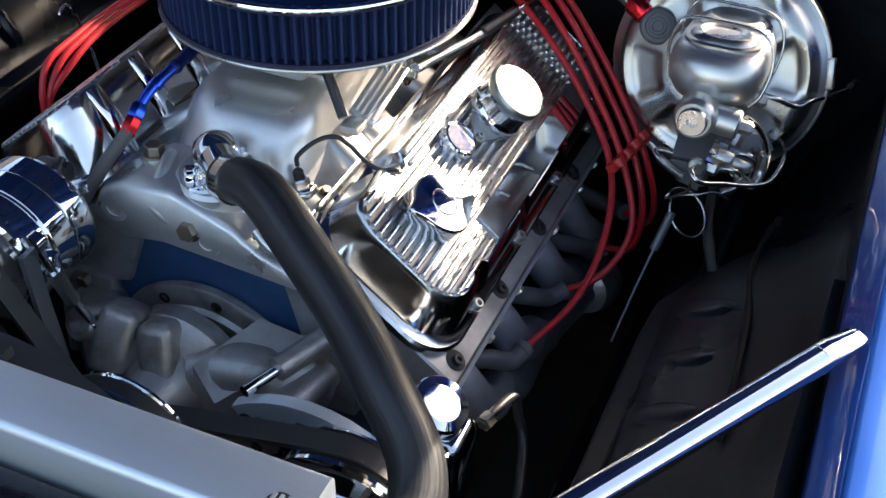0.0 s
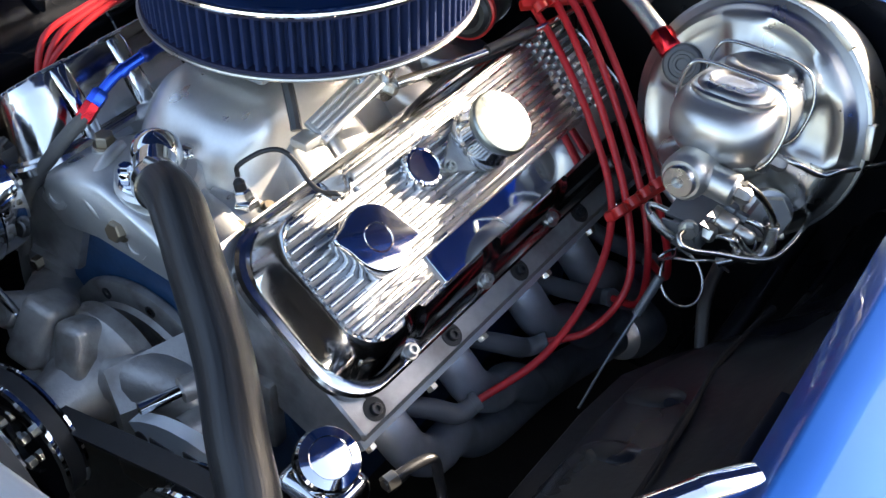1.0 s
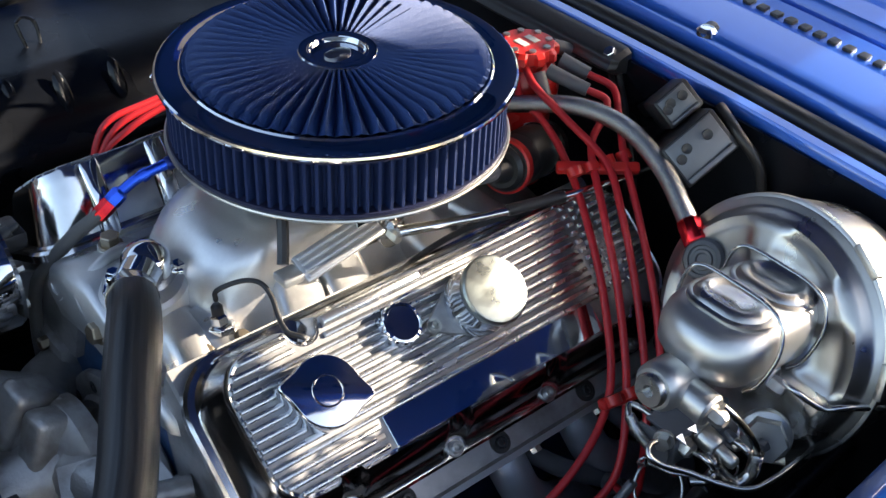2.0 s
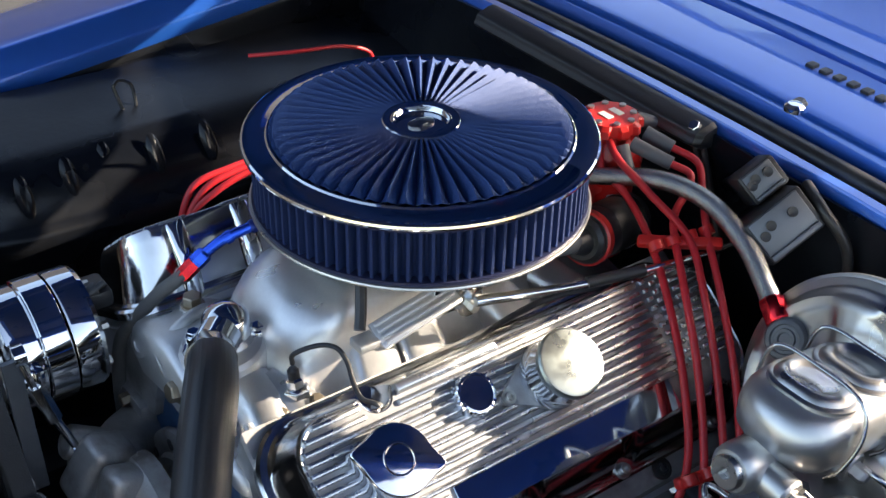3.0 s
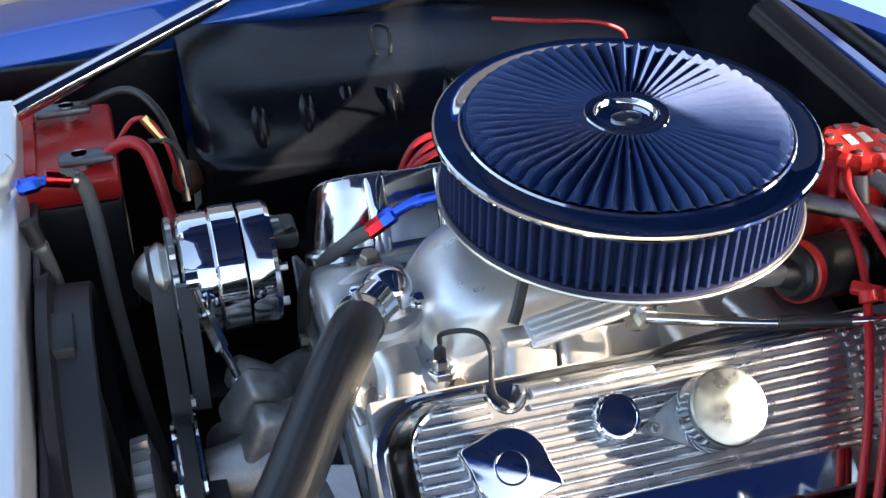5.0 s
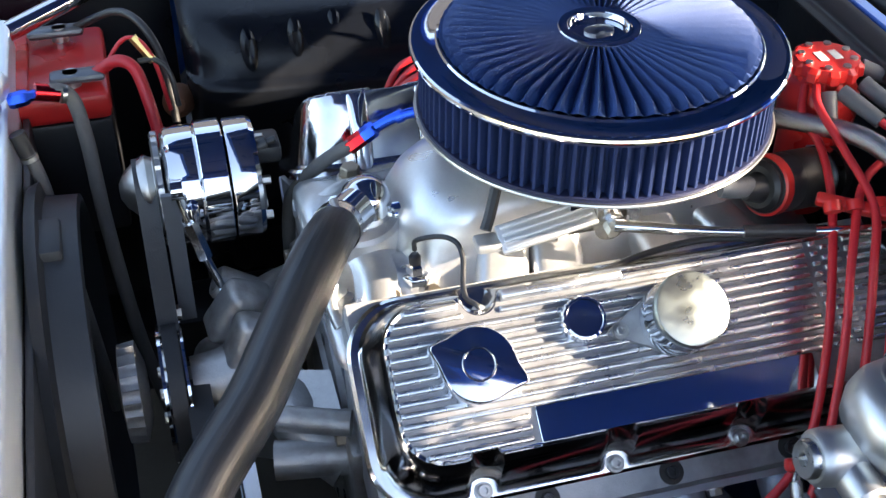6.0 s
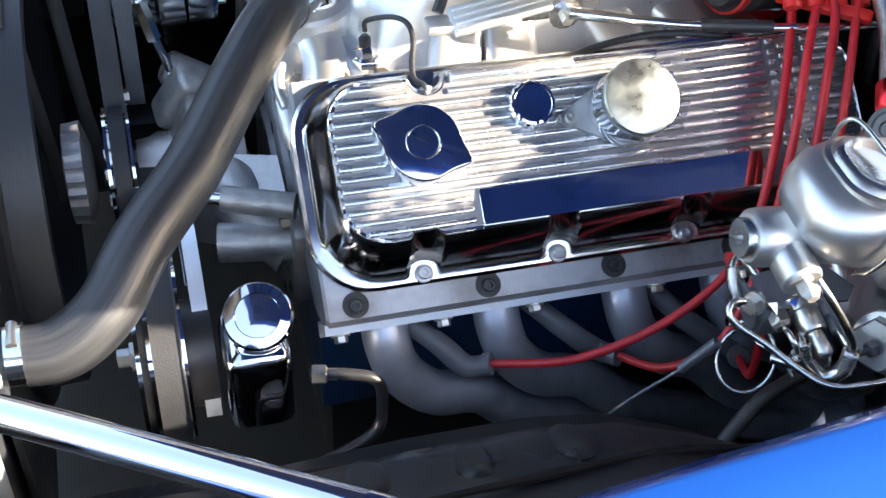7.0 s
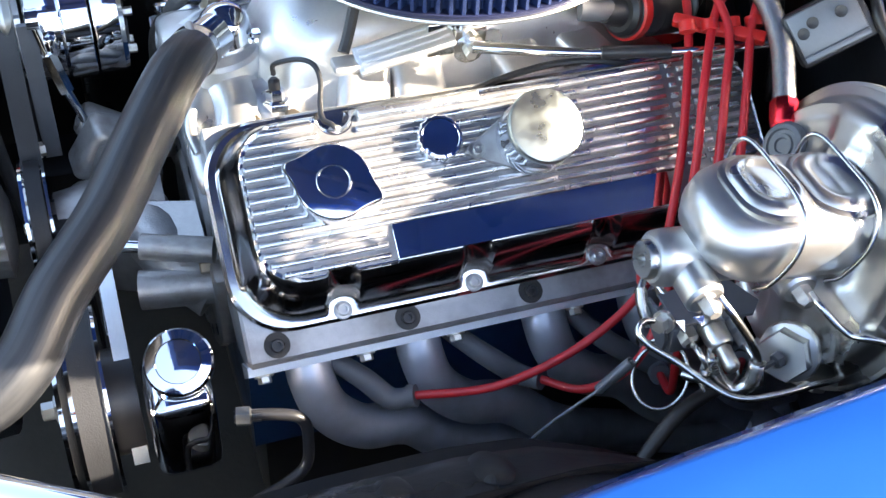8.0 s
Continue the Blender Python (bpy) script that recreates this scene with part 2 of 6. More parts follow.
def loft(loops, bm=None, caps=(True, True), closed=True):
    bm = bm or bmesh.new()
    rings = [[bm.verts.new(p) for p in loop] for loop in loops]
    for a, b in zip(rings, rings[1:]):
        for k in range(len(a) if closed else len(a) - 1):
            q = (k + 1) % len(a)
            bm.faces.new((a[k], a[q], b[q], b[k]))
    if caps[0]:
        bm.faces.new(rings[0])
    if caps[1]:
        bm.faces.new(rings[-1])
    return bm


def rounded(x0, x1, y0, y1, r, per=6):
    """A rounded rectangle, anticlockwise."""
    out = []
    for cx, cy, a0 in ((x1 - r, y1 - r, 0), (x0 + r, y1 - r, 90), (x0 + r, y0 + r, 180), (x1 - r, y0 + r, 270)):
        for k in range(per + 1):
            a = radians(a0 + 90 * k / per)
            out.append((cx + r * math.cos(a), cy + r * math.sin(a)))
    return out


def sheet(rows, thick, bm=None):
    """A curved panel: a grid of points given a thickness downwards along its normals."""
    bm = bm or bmesh.new()
    grid = [[bm.verts.new(p) for p in row] for row in rows]
    for a, b in zip(grid, grid[1:]):
        for k in range(len(a) - 1):
            bm.faces.new((a[k], a[k + 1], b[k + 1], b[k]))
    bmesh.ops.recalc_face_normals(bm, faces=bm.faces)
    if sum(f.normal.z for f in bm.faces) < 0:
        bmesh.ops.reverse_faces(bm, faces=bm.faces)
    bmesh.ops.solidify(bm, geom=bm.faces[:], thickness=thick)
    return bm


def bolt(at, axis, r, h, mat, parent, name="bolt", hexed=True, washer=0.0, socket=False):
    """A hexagon or socket head, with its washer, on a surface."""
    m = axis_matrix(at, axis)
    bm = bmesh.new()
    if washer:
        lathe([(washer, -0.002), (washer, 0.0015), (washer * 0.96, 0.002), (0, 0.002)], at, axis, 16, bm)
    seg = 6 if hexed else 16
    z0 = 0.002 if washer else -0.002
    prof = [(r, z0), (r, h - r * 0.12), (r * 0.88, h)]
    prof += [(r * 0.5, h), (r * 0.5, h * 0.4), (0, h * 0.4)] if socket else [(r * 0.5, h * 1.01), (0, h * 1.01)]
    lathe(prof, at, axis, seg, bm)
    return part(name, bm, mat, parent, angle=30)


# ---- ground and car body ----
def build_ground():
    bm = bmesh.new()
    bmesh.ops.create_grid(bm, x_segments=8, y_segments=8, size=400)
    solo("ground", bm, ASPHALT, "grey asphalt ground under the parked car", "ground", kind="structure")


def build_wall():
    # Unseen wall, added to darken what the chrome and paint reflect.
    bm = box((-14, 6.0, 0.0), (16, 6.25, 3.9), 0.02)
    box((-14.05, 5.96, 3.9), (16.05, 6.29, 3.98), 0.02, bm=bm)
    solo("wall_north", bm, WALL, "plain unseen dark wall added to darken reflections", "wall", kind="structure")


def lip(x):
    """Height of the fender's inner edge, which climbs to the rear."""
    return 0.925 + 0.118 * x


def edge(x):
    return 0.655 - 0.03 * x


def build_body():
    car = thing("car_body", (0, 0, 0), "blue painted car body with its bonnet open", "car")
    xs = [-0.85, -0.7, -0.55, -0.4, -0.25, -0.1, 0.05, 0.2, 0.34, 0.5, 0.7]
    for side, name in ((-1, "fender"), (1, "fender")):
        rows = []
        for dy, dz in ((-0.027, -0.06), (-0.0265, -0.036), (-0.0245, -0.03), (-0.0035, -0.0035), (-0.001, -0.001), (0.003, 0.0), (0.03, -0.003), (0.09, -0.01), (0.15, -0.021), (0.2, -0.038), (0.24, -0.068), (0.262, -0.12), (0.275, -0.25), (0.27, -0.45)):
            rows.append([(x, side * (edge(x) + dy), lip(x) + dz) for x in xs])
        part(name, sheet(rows, 0.0025), BLUE, car, "glossy blue front fender", 50)
        # black inner wheelhouse below the lip
        if side > 0:
            xs = [-0.372, -0.366, -0.35, -0.3, -0.22, -0.14, -0.06, 0.02, 0.1, 0.2, 0.3, 0.34]
            rows = [[(x, edge(x) + dy, lip(x) + dz) for x in xs] for dy, dz in ((-0.0245, -0.052), (-0.028, -0.058), (-0.029, -0.066))]
            for y, z in ((0.612, 0.858), (0.58, 0.852), (0.53, 0.846), (0.48, 0.838), (0.45, 0.828), (0.43, 0.812), (0.418, 0.79), (0.41, 0.772), (0.404, 0.768), (0.392, 0.767), (0.388, 0.76), (0.392, 0.74)):
                rows.append([(x, y + 0.02 * min(1.2, ((x + 0.15) / 0.35) ** 2), z - 0.03 * (x + 0.2)) for x in xs])
        else:
            xs = [-0.85, -0.6, -0.45, -0.35, -0.25, -0.15, -0.08, -0.02, 0.04, 0.1, 0.17, 0.25, 0.34]
            rows = [[(x, -edge(x) - dy, lip(x) + dz) for x in xs] for dy, dz in ((-0.0245, -0.052), (-0.028, -0.058), (-0.029, -0.066))]
            for y, z in ((0.62, 0.84), (0.606, 0.82), (0.59, 0.8), (0.56, 0.775), (0.525, 0.755), (0.495, 0.74), (0.478, 0.728), (0.47, 0.714), (0.466, 0.708), (0.45, 0.706), (0.446, 0.698), (0.45, 0.68), (0.47, 0.6)):
                row = []
                for x in xs:
                    q = max(0.0, min(1.0, (x + 0.1) / 0.25))
                    row.append((x, -(y + (0.6 - min(y, 0.6)) * 0.55 * q * q * (3 - 2 * q)), z - 0.06 * q + 0.004 * math.sin(23 * x) * (y < 0.5)))
                rows.append(row)
        if side > 0:
            for row in rows[3:]:
                for j, back in ((0, 0.05), (1, 0.025), (2, 0.008)):
                    row[j] = (row[j][0], row[j][1] + back, row[j][2])
            # Added black sheet, dark in place of the shade in the gap.
            part("splash_shield", box((-0.86, 0.6, 0.3), (-0.375, 0.61, 0.84), 0.003), BLACK, car)
        rows.append([(x, side * (edge(x) - 0.11), 0.42) for x in xs])
        rows.append([(x, side * (edge(x) - 0.12), 0.22) for x in xs])
        part("inner_fender", sheet(rows, 0.003), BLACK, car, "black painted inner fender", 60)
    # cowl: lip, rubber seal, panel, louvres, gap
    ys = [-0.72 + 0.144 * k for k in range(11)]
    def strip(prof):
        return [[(x, y, z - 0.03 * (y / 0.7) ** 2) for y in ys] for x, z in prof]
    part("cowl_lip", sheet(strip([(0.338, 0.935), (0.338, 0.958), (0.341, 0.9625), (0.353, 0.9625), (0.356, 0.955)]), 0.002), BLUE, car, "folded blue cowl edge")
    part("cowl_gutter", sheet(strip([(0.356, 0.952), (0.362, 0.935), (0.40, 0.935), (0.408, 0.95)]), 0.002), BLACK, car)
    part("cowl_panel", sheet(strip([(0.405, 0.948), (0.408, 0.972), (0.412, 0.976), (0.43, 0.979), (0.46, 0.981), (0.5, 0.983), (0.54, 0.982), (0.544, 0.97)]), 0.002), BLUE, car, "blue cowl panel with louvres")
    for y0 in (-0.36,):
        for k in range(14):
            part("louvre", box((0.497, y0 + 0.02 * k, 0.981 - 0.03 * ((y0 + 0.02 * k) / 0.7) ** 2), (0.51, y0 + 0.012 + 0.02 * k, 0.9868 - 0.03 * ((y0 + 0.02 * k) / 0.7) ** 2), 0.0015), PLASTIC, car)
    part("washer_nozzle", lathe([(0.009, -0.003), (0.009, 0.001), (0.0068, 0.002), (0.006, 0.0045), (0.004, 0.0058), (0.0, 0.006)], (0.424, -0.144, 0.977), (0, 0, 1), 20), BOOT, car, "grey washer nozzle button")
    part("rear_cowl", sheet(strip([(0.56, 0.955), (0.565, 0.985), (0.57, 0.99), (0.63, 0.997), (0.72, 1.0)]), 0.002), BLUE, car)
    part("cowl_seal", tube([(0.382, y, 0.953 - 0.03 * (y / 0.7) ** 2) for y in ys], 0.012, 10, 30), RUBBER, car, "round black rubber bonnet seal")
    # firewall with stiffening swages
    rows = []
    for k in range(10):
        z = 0.95 - 0.0835 * k
        rows.append([(0.336 + 0.03 * max(0, k - 3) * 0.3 + 0.004 * math.sin(9 * y), y, z - 0.03 * (y / 0.7) ** 2 * (k < 2)) for y in ys])
    part("firewall", sheet(rows, 0.004), BLACK, car, "black painted firewall")
    # radiator support
    part("radiator_support", box((-0.68, -0.66, 0.78), (-0.64, 0.66, 0.83), 0.008), BLACK, car)
    part("front_panel", box((-0.72, -0.8, 0.35), (-0.69, 0.8, 0.82), 0.01), BLUE, car)
    # open bonnet: crowned skin with turned-down sides, its rear edge lifted off the cowl
    # Unseen skin; edge heights and width set to shape sun patches and reflections.
    crown = [(0.0, 1.244), (0.12, 1.239), (0.19, 1.234), (0.23, 1.224), (0.27, 1.217), (0.36, 1.214), (0.44, 1.212), (0.475, 1.208), (0.495, 1.196), (0.51, 1.17), (0.53, 1.156), (0.57, 1.142), (0.61, 1.122), (0.65, 1.105), (0.675, 1.085)]
    crown = [(-y, z) for y, z in crown[:0:-1]] + crown
    rows = []
    for k in range(21):
        t = k / 20
        wide = 1 + 0.07 * min(1, max(0, t - 0.1) / 0.1)
        rows.append([(0.5 - 1.05 * t, y * wide, 1.244 + (z - 1.244) * (1 - 0.25 * t) + 0.47 * t + 0.015 * math.sin(math.pi * t)) for y, z in crown])
    hood = part("bonnet", sheet(rows, 0.004), BLUE, car, "blue open bonnet", 60)
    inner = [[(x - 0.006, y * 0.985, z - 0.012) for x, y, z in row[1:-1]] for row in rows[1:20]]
    part("inner_panel", sheet(inner, 0.003), NAVY, hood, "inner bonnet panel, blue darkened for its shade", 60)
    # Added flap under the rear edge blocks sun from the far inner fender.
    part("inner_frame", loft([[(0.5 - 0.35 * a, y, 1.236 - b - 0.02 * (y / 0.5) ** 2) for a, b in ((0, 0), (0.0, 0.1), (0.2, 0.11), (0.4, 0.0))] for y in (0.03, 0.1, 0.2, 0.3, 0.4, 0.5)]), NAVY, hood, "unseen flap added to keep sun off the far inner fender", 30)
    # cabin behind
    part("windscreen", sheet([[(0.72 + 0.43 * s, 0.68 * (j / 5 - 1) * (1 - 0.12 * s), 1.0 + 0.4 * s - 0.03 * (j / 5 - 1) ** 2) for j in range(11)] for s in (0, 0.33, 0.66, 1)], 0.005), GLASS, car, "clear raked windscreen").visible_shadow = False
    part("splash_pan", box((-0.69, -0.78, 0.2), (0.75, 0.78, 0.225), 0.005), DARK, car, "dirty dark underside")
    for side in (-1, 1):
        part("chassis_rail", box((-0.7, side * 0.42 - 0.05, 0.3), (0.5, side * 0.42 + 0.05, 0.42), 0.012), BLACK, car)
        part("door_side", box((0.7, side * 0.9 - 0.02, 0.3), (3.16, side * 0.9 + 0.02, 0.96), 0.02), BLUE, car)
    # cabin roof, pillars, seats deck and tail
    # Unseen roof, raised and brought forward so that it shades the cowl.
    roof = [[(x, 0.65 * (j / 4 - 1), z - 0.03 * (j / 4 - 1) ** 2) for j in range(9)] for x, z in ((1.14, 1.405), (1.2, 1.428), (1.35, 1.442), (1.6, 1.45), (1.95, 1.435), (2.2, 1.37))]
    part("roof", sheet(roof, 0.02), BLUE, car, "unseen blue steel roof, set to shade the cowl")
    for side in (-1, 1):
        part("pillar", tube([(0.74, side * 0.7, 0.98), (0.95, side * 0.67, 1.19), (1.17, side * 0.63, 1.385)], 0.022, 10, 8), BLUE, car)
        part("pillar", loft([[(x, side * 0.62 - side * 0.05 * (z > 1.2) + dy, z) for x, z in ((2.05, 1.3), (2.35, 1.28), (2.8, 0.98), (2.3, 0.95))] for dy in (-0.012, 0.012)]), BLUE, car)
        part("side_glass", loft([[(x, side * (0.74 - 0.35 * (z - 0.95)) + dy, z) for x, z in ((0.86, 0.97), (2.25, 0.97), (2.12, 1.29), (1.32, 1.31))] for dy in (-0.002, 0.002)]), GLASS, car)
    tail = [[(x, 0.9 * (j / 4 - 1), z - 0.03 * (j / 4 - 1) ** 2) for j in range(9)] for x, z in ((2.25, 0.97), (2.7, 1.0), (3.1, 0.97), (3.16, 0.9), (3.17, 0.45))]
    part("boot_lid", sheet(tail, 0.01), BLUE, car, "blue boot lid and tail panel")
    part("sill_deck", box((0.6, -0.88, 0.28), (3.1, 0.88, 0.34), 0.01), BLACK, car)
    part("seat_deck", box((1.5, -0.8, 0.34), (3.05, 0.8, 0.9), 0.06), BLACK, car)
    part("dashboard", box((0.8, -0.8, 0.34), (1.02, 0.8, 0.95), 0.05), BLACK, car)
    for x in (-0.12, 2.4):
        for side in (-1, 1):
            w = part("wheel", lathe([(0.0, 0.0), (0.05, 0.0), (0.06, -0.02), (0.15, -0.03), (0.185, 0.0), (0.19, 0.03), (0.19, 0.18), (0.0, 0.18)], (x, side * 0.9, 0.325), (0, -side, 0), 40), CHROME, car, "chrome road wheel")
            part("tyre", lathe([(0.19, 0.0), (0.26, -0.012), (0.31, 0.0), (0.325, 0.03), (0.325, 0.16), (0.31, 0.19), (0.26, 0.2), (0.19, 0.18)], (x, side * 0.9, 0.325), (0, -side, 0), 48), RUBBER, w, "black tyre")
    for line, r in (([(-0.34, -0.565, 0.785), (-0.26, -0.56, 0.782), (-0.157, -0.551, 0.773), (-0.08, -0.54, 0.757), (0.0, -0.535, 0.735), (0.06, -0.54, 0.73)], 0.0045), ([(-0.36, -0.47, 0.714), (-0.25, -0.472, 0.715), (-0.15, -0.478, 0.712), (-0.06, -0.492, 0.7)], 0.003)):
        part("seam_flap", tube(line, lambda q: 0.75 * r * (1 + 0.25 * math.sin(21 * q)), 8, 40), FLAP, car, "black rubber flap along a seam")
    for x in (-0.29, -0.21, -0.13):
        bm = lathe([(0.0, 0.002), (0.006, 0.0035), (0.009, 0.001), (0.011, -0.002)], (0, 0, 0), (0, 0, 1), 16)
        bm.transform(Matrix.Translation((x, -0.507 - 0.15 * max(0, x + 0.1), 0.747)) @ pose(0, 0, 0, -28, 0, 0) @ Matrix.Diagonal((1.5, 3.0, 0.7, 1)))
        part("swage", bm, BLACK, car)
    for k, (x, y) in enumerate(((-0.291, 0.412), (-0.228, 0.427), (-0.174, 0.438), (-0.113, 0.425), (-0.04, 0.42))):
        bm = lathe([(0.0, 0.002), (0.006, 0.0035), (0.009, 0.001), (0.011, -0.002)], (0, 0, 0), (0, 0, 1), 16)
        bm.transform(Matrix.Translation((x, y + 0.004, 0.813)) @ pose(0, 0, 0, 62, 0, 4) @ Matrix.Diagonal((0.95, 2.6, 1.0, 1)))
        part("swage", bm, BLACK, car)
    return car


def build_brace(side):
    b = thing("support_brace", (-0.44, side * 0.55, 0.85), "polished tubular brace from fender to radiator support", "brace", "pair of braces")
    part("tube", tube([(-0.605, side * 0.4345, 0.8545), (-0.315, side * 0.628, 0.8863)], 0.0125, 20, 2, straight=True), CHROME, b, "mirror-polished tube")
    for x, y, z, d in ((-0.285, 0.648, 0.890, 1), (-0.625, 0.422, 0.8525, -1)):
        flat = Matrix.Translation((x, side * y, z)) @ pose(0, 0, 0, 0, -5, side * 34)
        ends = [[flat @ Vector((d * a, w * math.cos(q), h * math.sin(q))) for q in [2 * math.pi * i / 20 for i in range(20)]] for a, w, h in ((-0.04, 0.0125, 0.0125), (-0.03, 0.0126, 0.0118), (-0.015, 0.0122, 0.008), (0.0, 0.0105, 0.0045), (0.006, 0.0085, 0.003))]
        part("flattened_end", loft(ends), CHROME, b)
        if d < 0:
            bolt((x, side * y, z + 0.0035), (0, 0, 1), 0.0055, 0.005, BOLT, b)


def build_radiator():
    r = thing("radiator", (-0.605, 0, 0.4), "brushed aluminium radiator behind the grille", "radiator")
    part("top_tank", loft([[(x, y, z) for x, z in rounded(-0.636, -0.574, 0.785, 0.87, 0.007, 4)] for y in (-0.318, 0.46)]), BRUSHED, r, "bright brushed top tank")
    part("core", box((-0.632, -0.3, 0.35), (-0.58, 0.45, 0.79), 0.003), SHROUD, r)
    part("cap_neck", lathe([(0.02, 0), (0.02, 0.018), (0.03, 0.02), (0.03, 0.026), (0, 0.026)], (-0.6, 0.245, 0.868), seg=28), BRUSHED, r)
    cap = part("cap", lathe([(0.033, 0), (0.034, 0.006), (0.033, 0.016), (0.029, 0.02), (0.0, 0.021)], (-0.6, 0.245, 0.892), seg=8), BRUSHED, r, "octagonal billet cap")
    part("outlet_neck", tube([(-0.578, -0.365, 0.77), (-0.555, -0.355, 0.768), (-0.53, -0.343, 0.766)], 0.021, 20, 8), BRUSHED, r)
    part("side_tank", box((-0.64, -0.40, 0.4), (-0.575, -0.314, 0.80), 0.012), BRUSHED, r)
    part("vent_button", lathe([(0.0105, 0), (0.0105, 0.0015), (0, 0.0015)], (-0.6155, -0.294, 0.8695), seg=20), DARK, r, "small slotted button")
    for k in (-1, 0, 1):
        part("slot_bar", box((-0.6235, -0.294 + 0.006 * k - 0.0016, 0.8705), (-0.6075, -0.294 + 0.006 * k + 0.0016, 0.8723), 0.0004), BRUSHED, r)
    part("overflow_fitting", lathe([(0.007, 0), (0.009, 0.004), (0.009, 0.02), (0.006, 0.024), (0.006, 0.04)], (-0.573, 0.25, 0.875), (1, 0.1, 0.1), 6), BLUE_ANO, r, "blue anodised hose fitting")
    s = thing("fan_shroud", (-0.55, 0.0, 0.6), "dark grey fan shroud ring bolted behind the radiator", "fan shroud")
    bm = lathe([(0.225, 0.0), (0.24, 0.0), (0.245, 0.012), (0.228, 0.016), (0.226, 0.05), (0.218, 0.052), (0.218, 0.002)], (-0.565, 0.06, 0.6), (1, 0, 0), 48)
    part("ring", bm, SHROUD, s)
    part("panel", box((-0.572, -0.28, 0.36), (-0.564, 0.42, 0.8), 0.002), SHROUD, s)
    part("bracket", box((-0.566, 0.02, 0.8), (-0.53, 0.08, 0.835), 0.004), SHROUD, s)


# ---- engine ----
SLOPE = math.atan2(0.62, 0.785)


def cover_frame(side):
    """Local x, u (down the slope) and h (out of the cover) to world."""
    c, s = math.cos(SLOPE), math.sin(SLOPE)
    y0, z0 = (-0.22, 0.816) if side < 0 else (0.218, 0.84)
    sg = side
    return Matrix(((1, 0, 0, 0), (0, sg * c, sg * s, y0), (0, -s, c, z0), (0, 0, 0, 1)))


def build_cover(side):
    m = cover_frame(side)
    g = thing("valve_cover", m @ Vector((0, 0, -0.05)), "polished ribbed aluminium valve cover bolted on the cylinder head", "valve cover", "valve covers")
    per = 8

    def ring(x0, x1, u0, u1, r, h, notch=0.0):
        out = []
        for x, u in rounded(x0, x1, u0, u1, r, per):
            out.append((x, u, h))
        dense = []
        for a, b in zip(out, out[1:] + out[:1]):
            length = math.hypot(b[0] - a[0], b[1] - a[1])
            k = 170 if length > 0.2 else (12 if length > 0.03 else 1)
            for j in range(k):
                t = j / k
                dense.append([a[0] + (b[0] - a[0]) * t, a[1] + (b[1] - a[1]) * t, h])
        if notch:
            for p in dense:
                if p[1] < u0 + 0.004:
                    for xc in ((-0.166,) if side < 0 else ()):
                        q = abs(p[0] - xc) / (0.017 if side < 0 else 0.011)
                        if q < 1:
                            p[1] += notch * math.sqrt(1 - q * q)
                if p[1] > u1 - 0.004:
                    for xc in (-0.189, -0.061, 0.066, 0.194):
                        q = abs(p[0] - xc) / 0.014
                        if q < 1:
                            p[1] -= 0.6 * notch * math.sqrt(1 - q * q)
        return [m @ Vector(p) for p in dense]

    low = -0.052
    loops = [ring(-0.288, 0.262, -0.082, 0.118, 0.055, low - 0.004), ring(-0.288, 0.262, -0.082, 0.118, 0.055, low + 0.004),
             ring(-0.285, 0.259, -0.079, 0.115, 0.053, low + 0.007), ring(-0.278, 0.254, -0.076, 0.1105, 0.05, low + 0.0075),
             ring(-0.2755, 0.252, -0.074, 0.1065, 0.05, low + 0.010, 0.016), ring(-0.269, 0.25, -0.07, 0.098, 0.047, -0.022, 0.016),
             ring(-0.264, 0.25, -0.066, 0.0895, 0.043, -0.007, 0.015), ring(-0.262, 0.249, -0.064, 0.084, 0.041, -0.002, 0.015),
             ring(-0.2605, 0.2475, -0.0625, 0.082, 0.04, 0.0, 0.015), ring(-0.258, 0.246, -0.060, 0.0795, 0.038, -0.0015, 0.015)]
    if side > 0:
        # the far cover shows its tall inner wall
        inv = m.inverted()
        for k, loop in enumerate(loops):
            for i, p in enumerate(loop):
                q = inv @ p
                w = max(0.0, (0.118 - q.y) / 0.2)
                deep = max(0.0, min(1.0, -q.z / 0.04))
                loop[i] = m @ Vector((q.x, q.y + 0.026 * w ** 3 * deep, q.z - 0.034 * w * deep))
        for x in (-0.205, -0.128, -0.05, 0.03):
            part("pillar", loft([[m @ Vector((x + 0.011 * math.cos(a), u - 0.008 * math.sin(a) * (1 if h < -0.01 else 0.4), h) ) for a in [math.pi * i / 8 for i in range(9)]] for u, h in ((-0.049, -0.085), (-0.059, -0.055), (-0.0635, -0.01), (-0.0615, -0.002))]), CHROME, g, "rounded bolt pillar", 50)
    part("shell", loft(loops), BUFFED, g, "mirror-polished shell with rounded corners", 30)

    def rib(x0, x1, u, w=0.0030, h=0.0036):
        bm = bmesh.new()
        prof = [(-w, -0.0022), (-w, h * 0.35), (-w * 0.88, h * 0.72), (-w * 0.64, h * 0.94), (-w * 0.3, h * 1.02), (w * 0.3, h * 1.02), (w * 0.64, h * 0.94), (w * 0.88, h * 0.72), (w, h * 0.35), (w, -0.0022)]
        rings = []
        for x, k in ((x0, 0.45), (x0 + 0.0009, 0.85), (x0 + 0.0024, 1), (x1 - 0.0024, 1), (x1 - 0.0009, 0.85), (x1, 0.45)):
            rings.append([m @ Vector((x, u + a * (0.75 + 0.25 * k), b * k if b > 0 else b)) for a, b in prof])
        return loft(rings, bm)

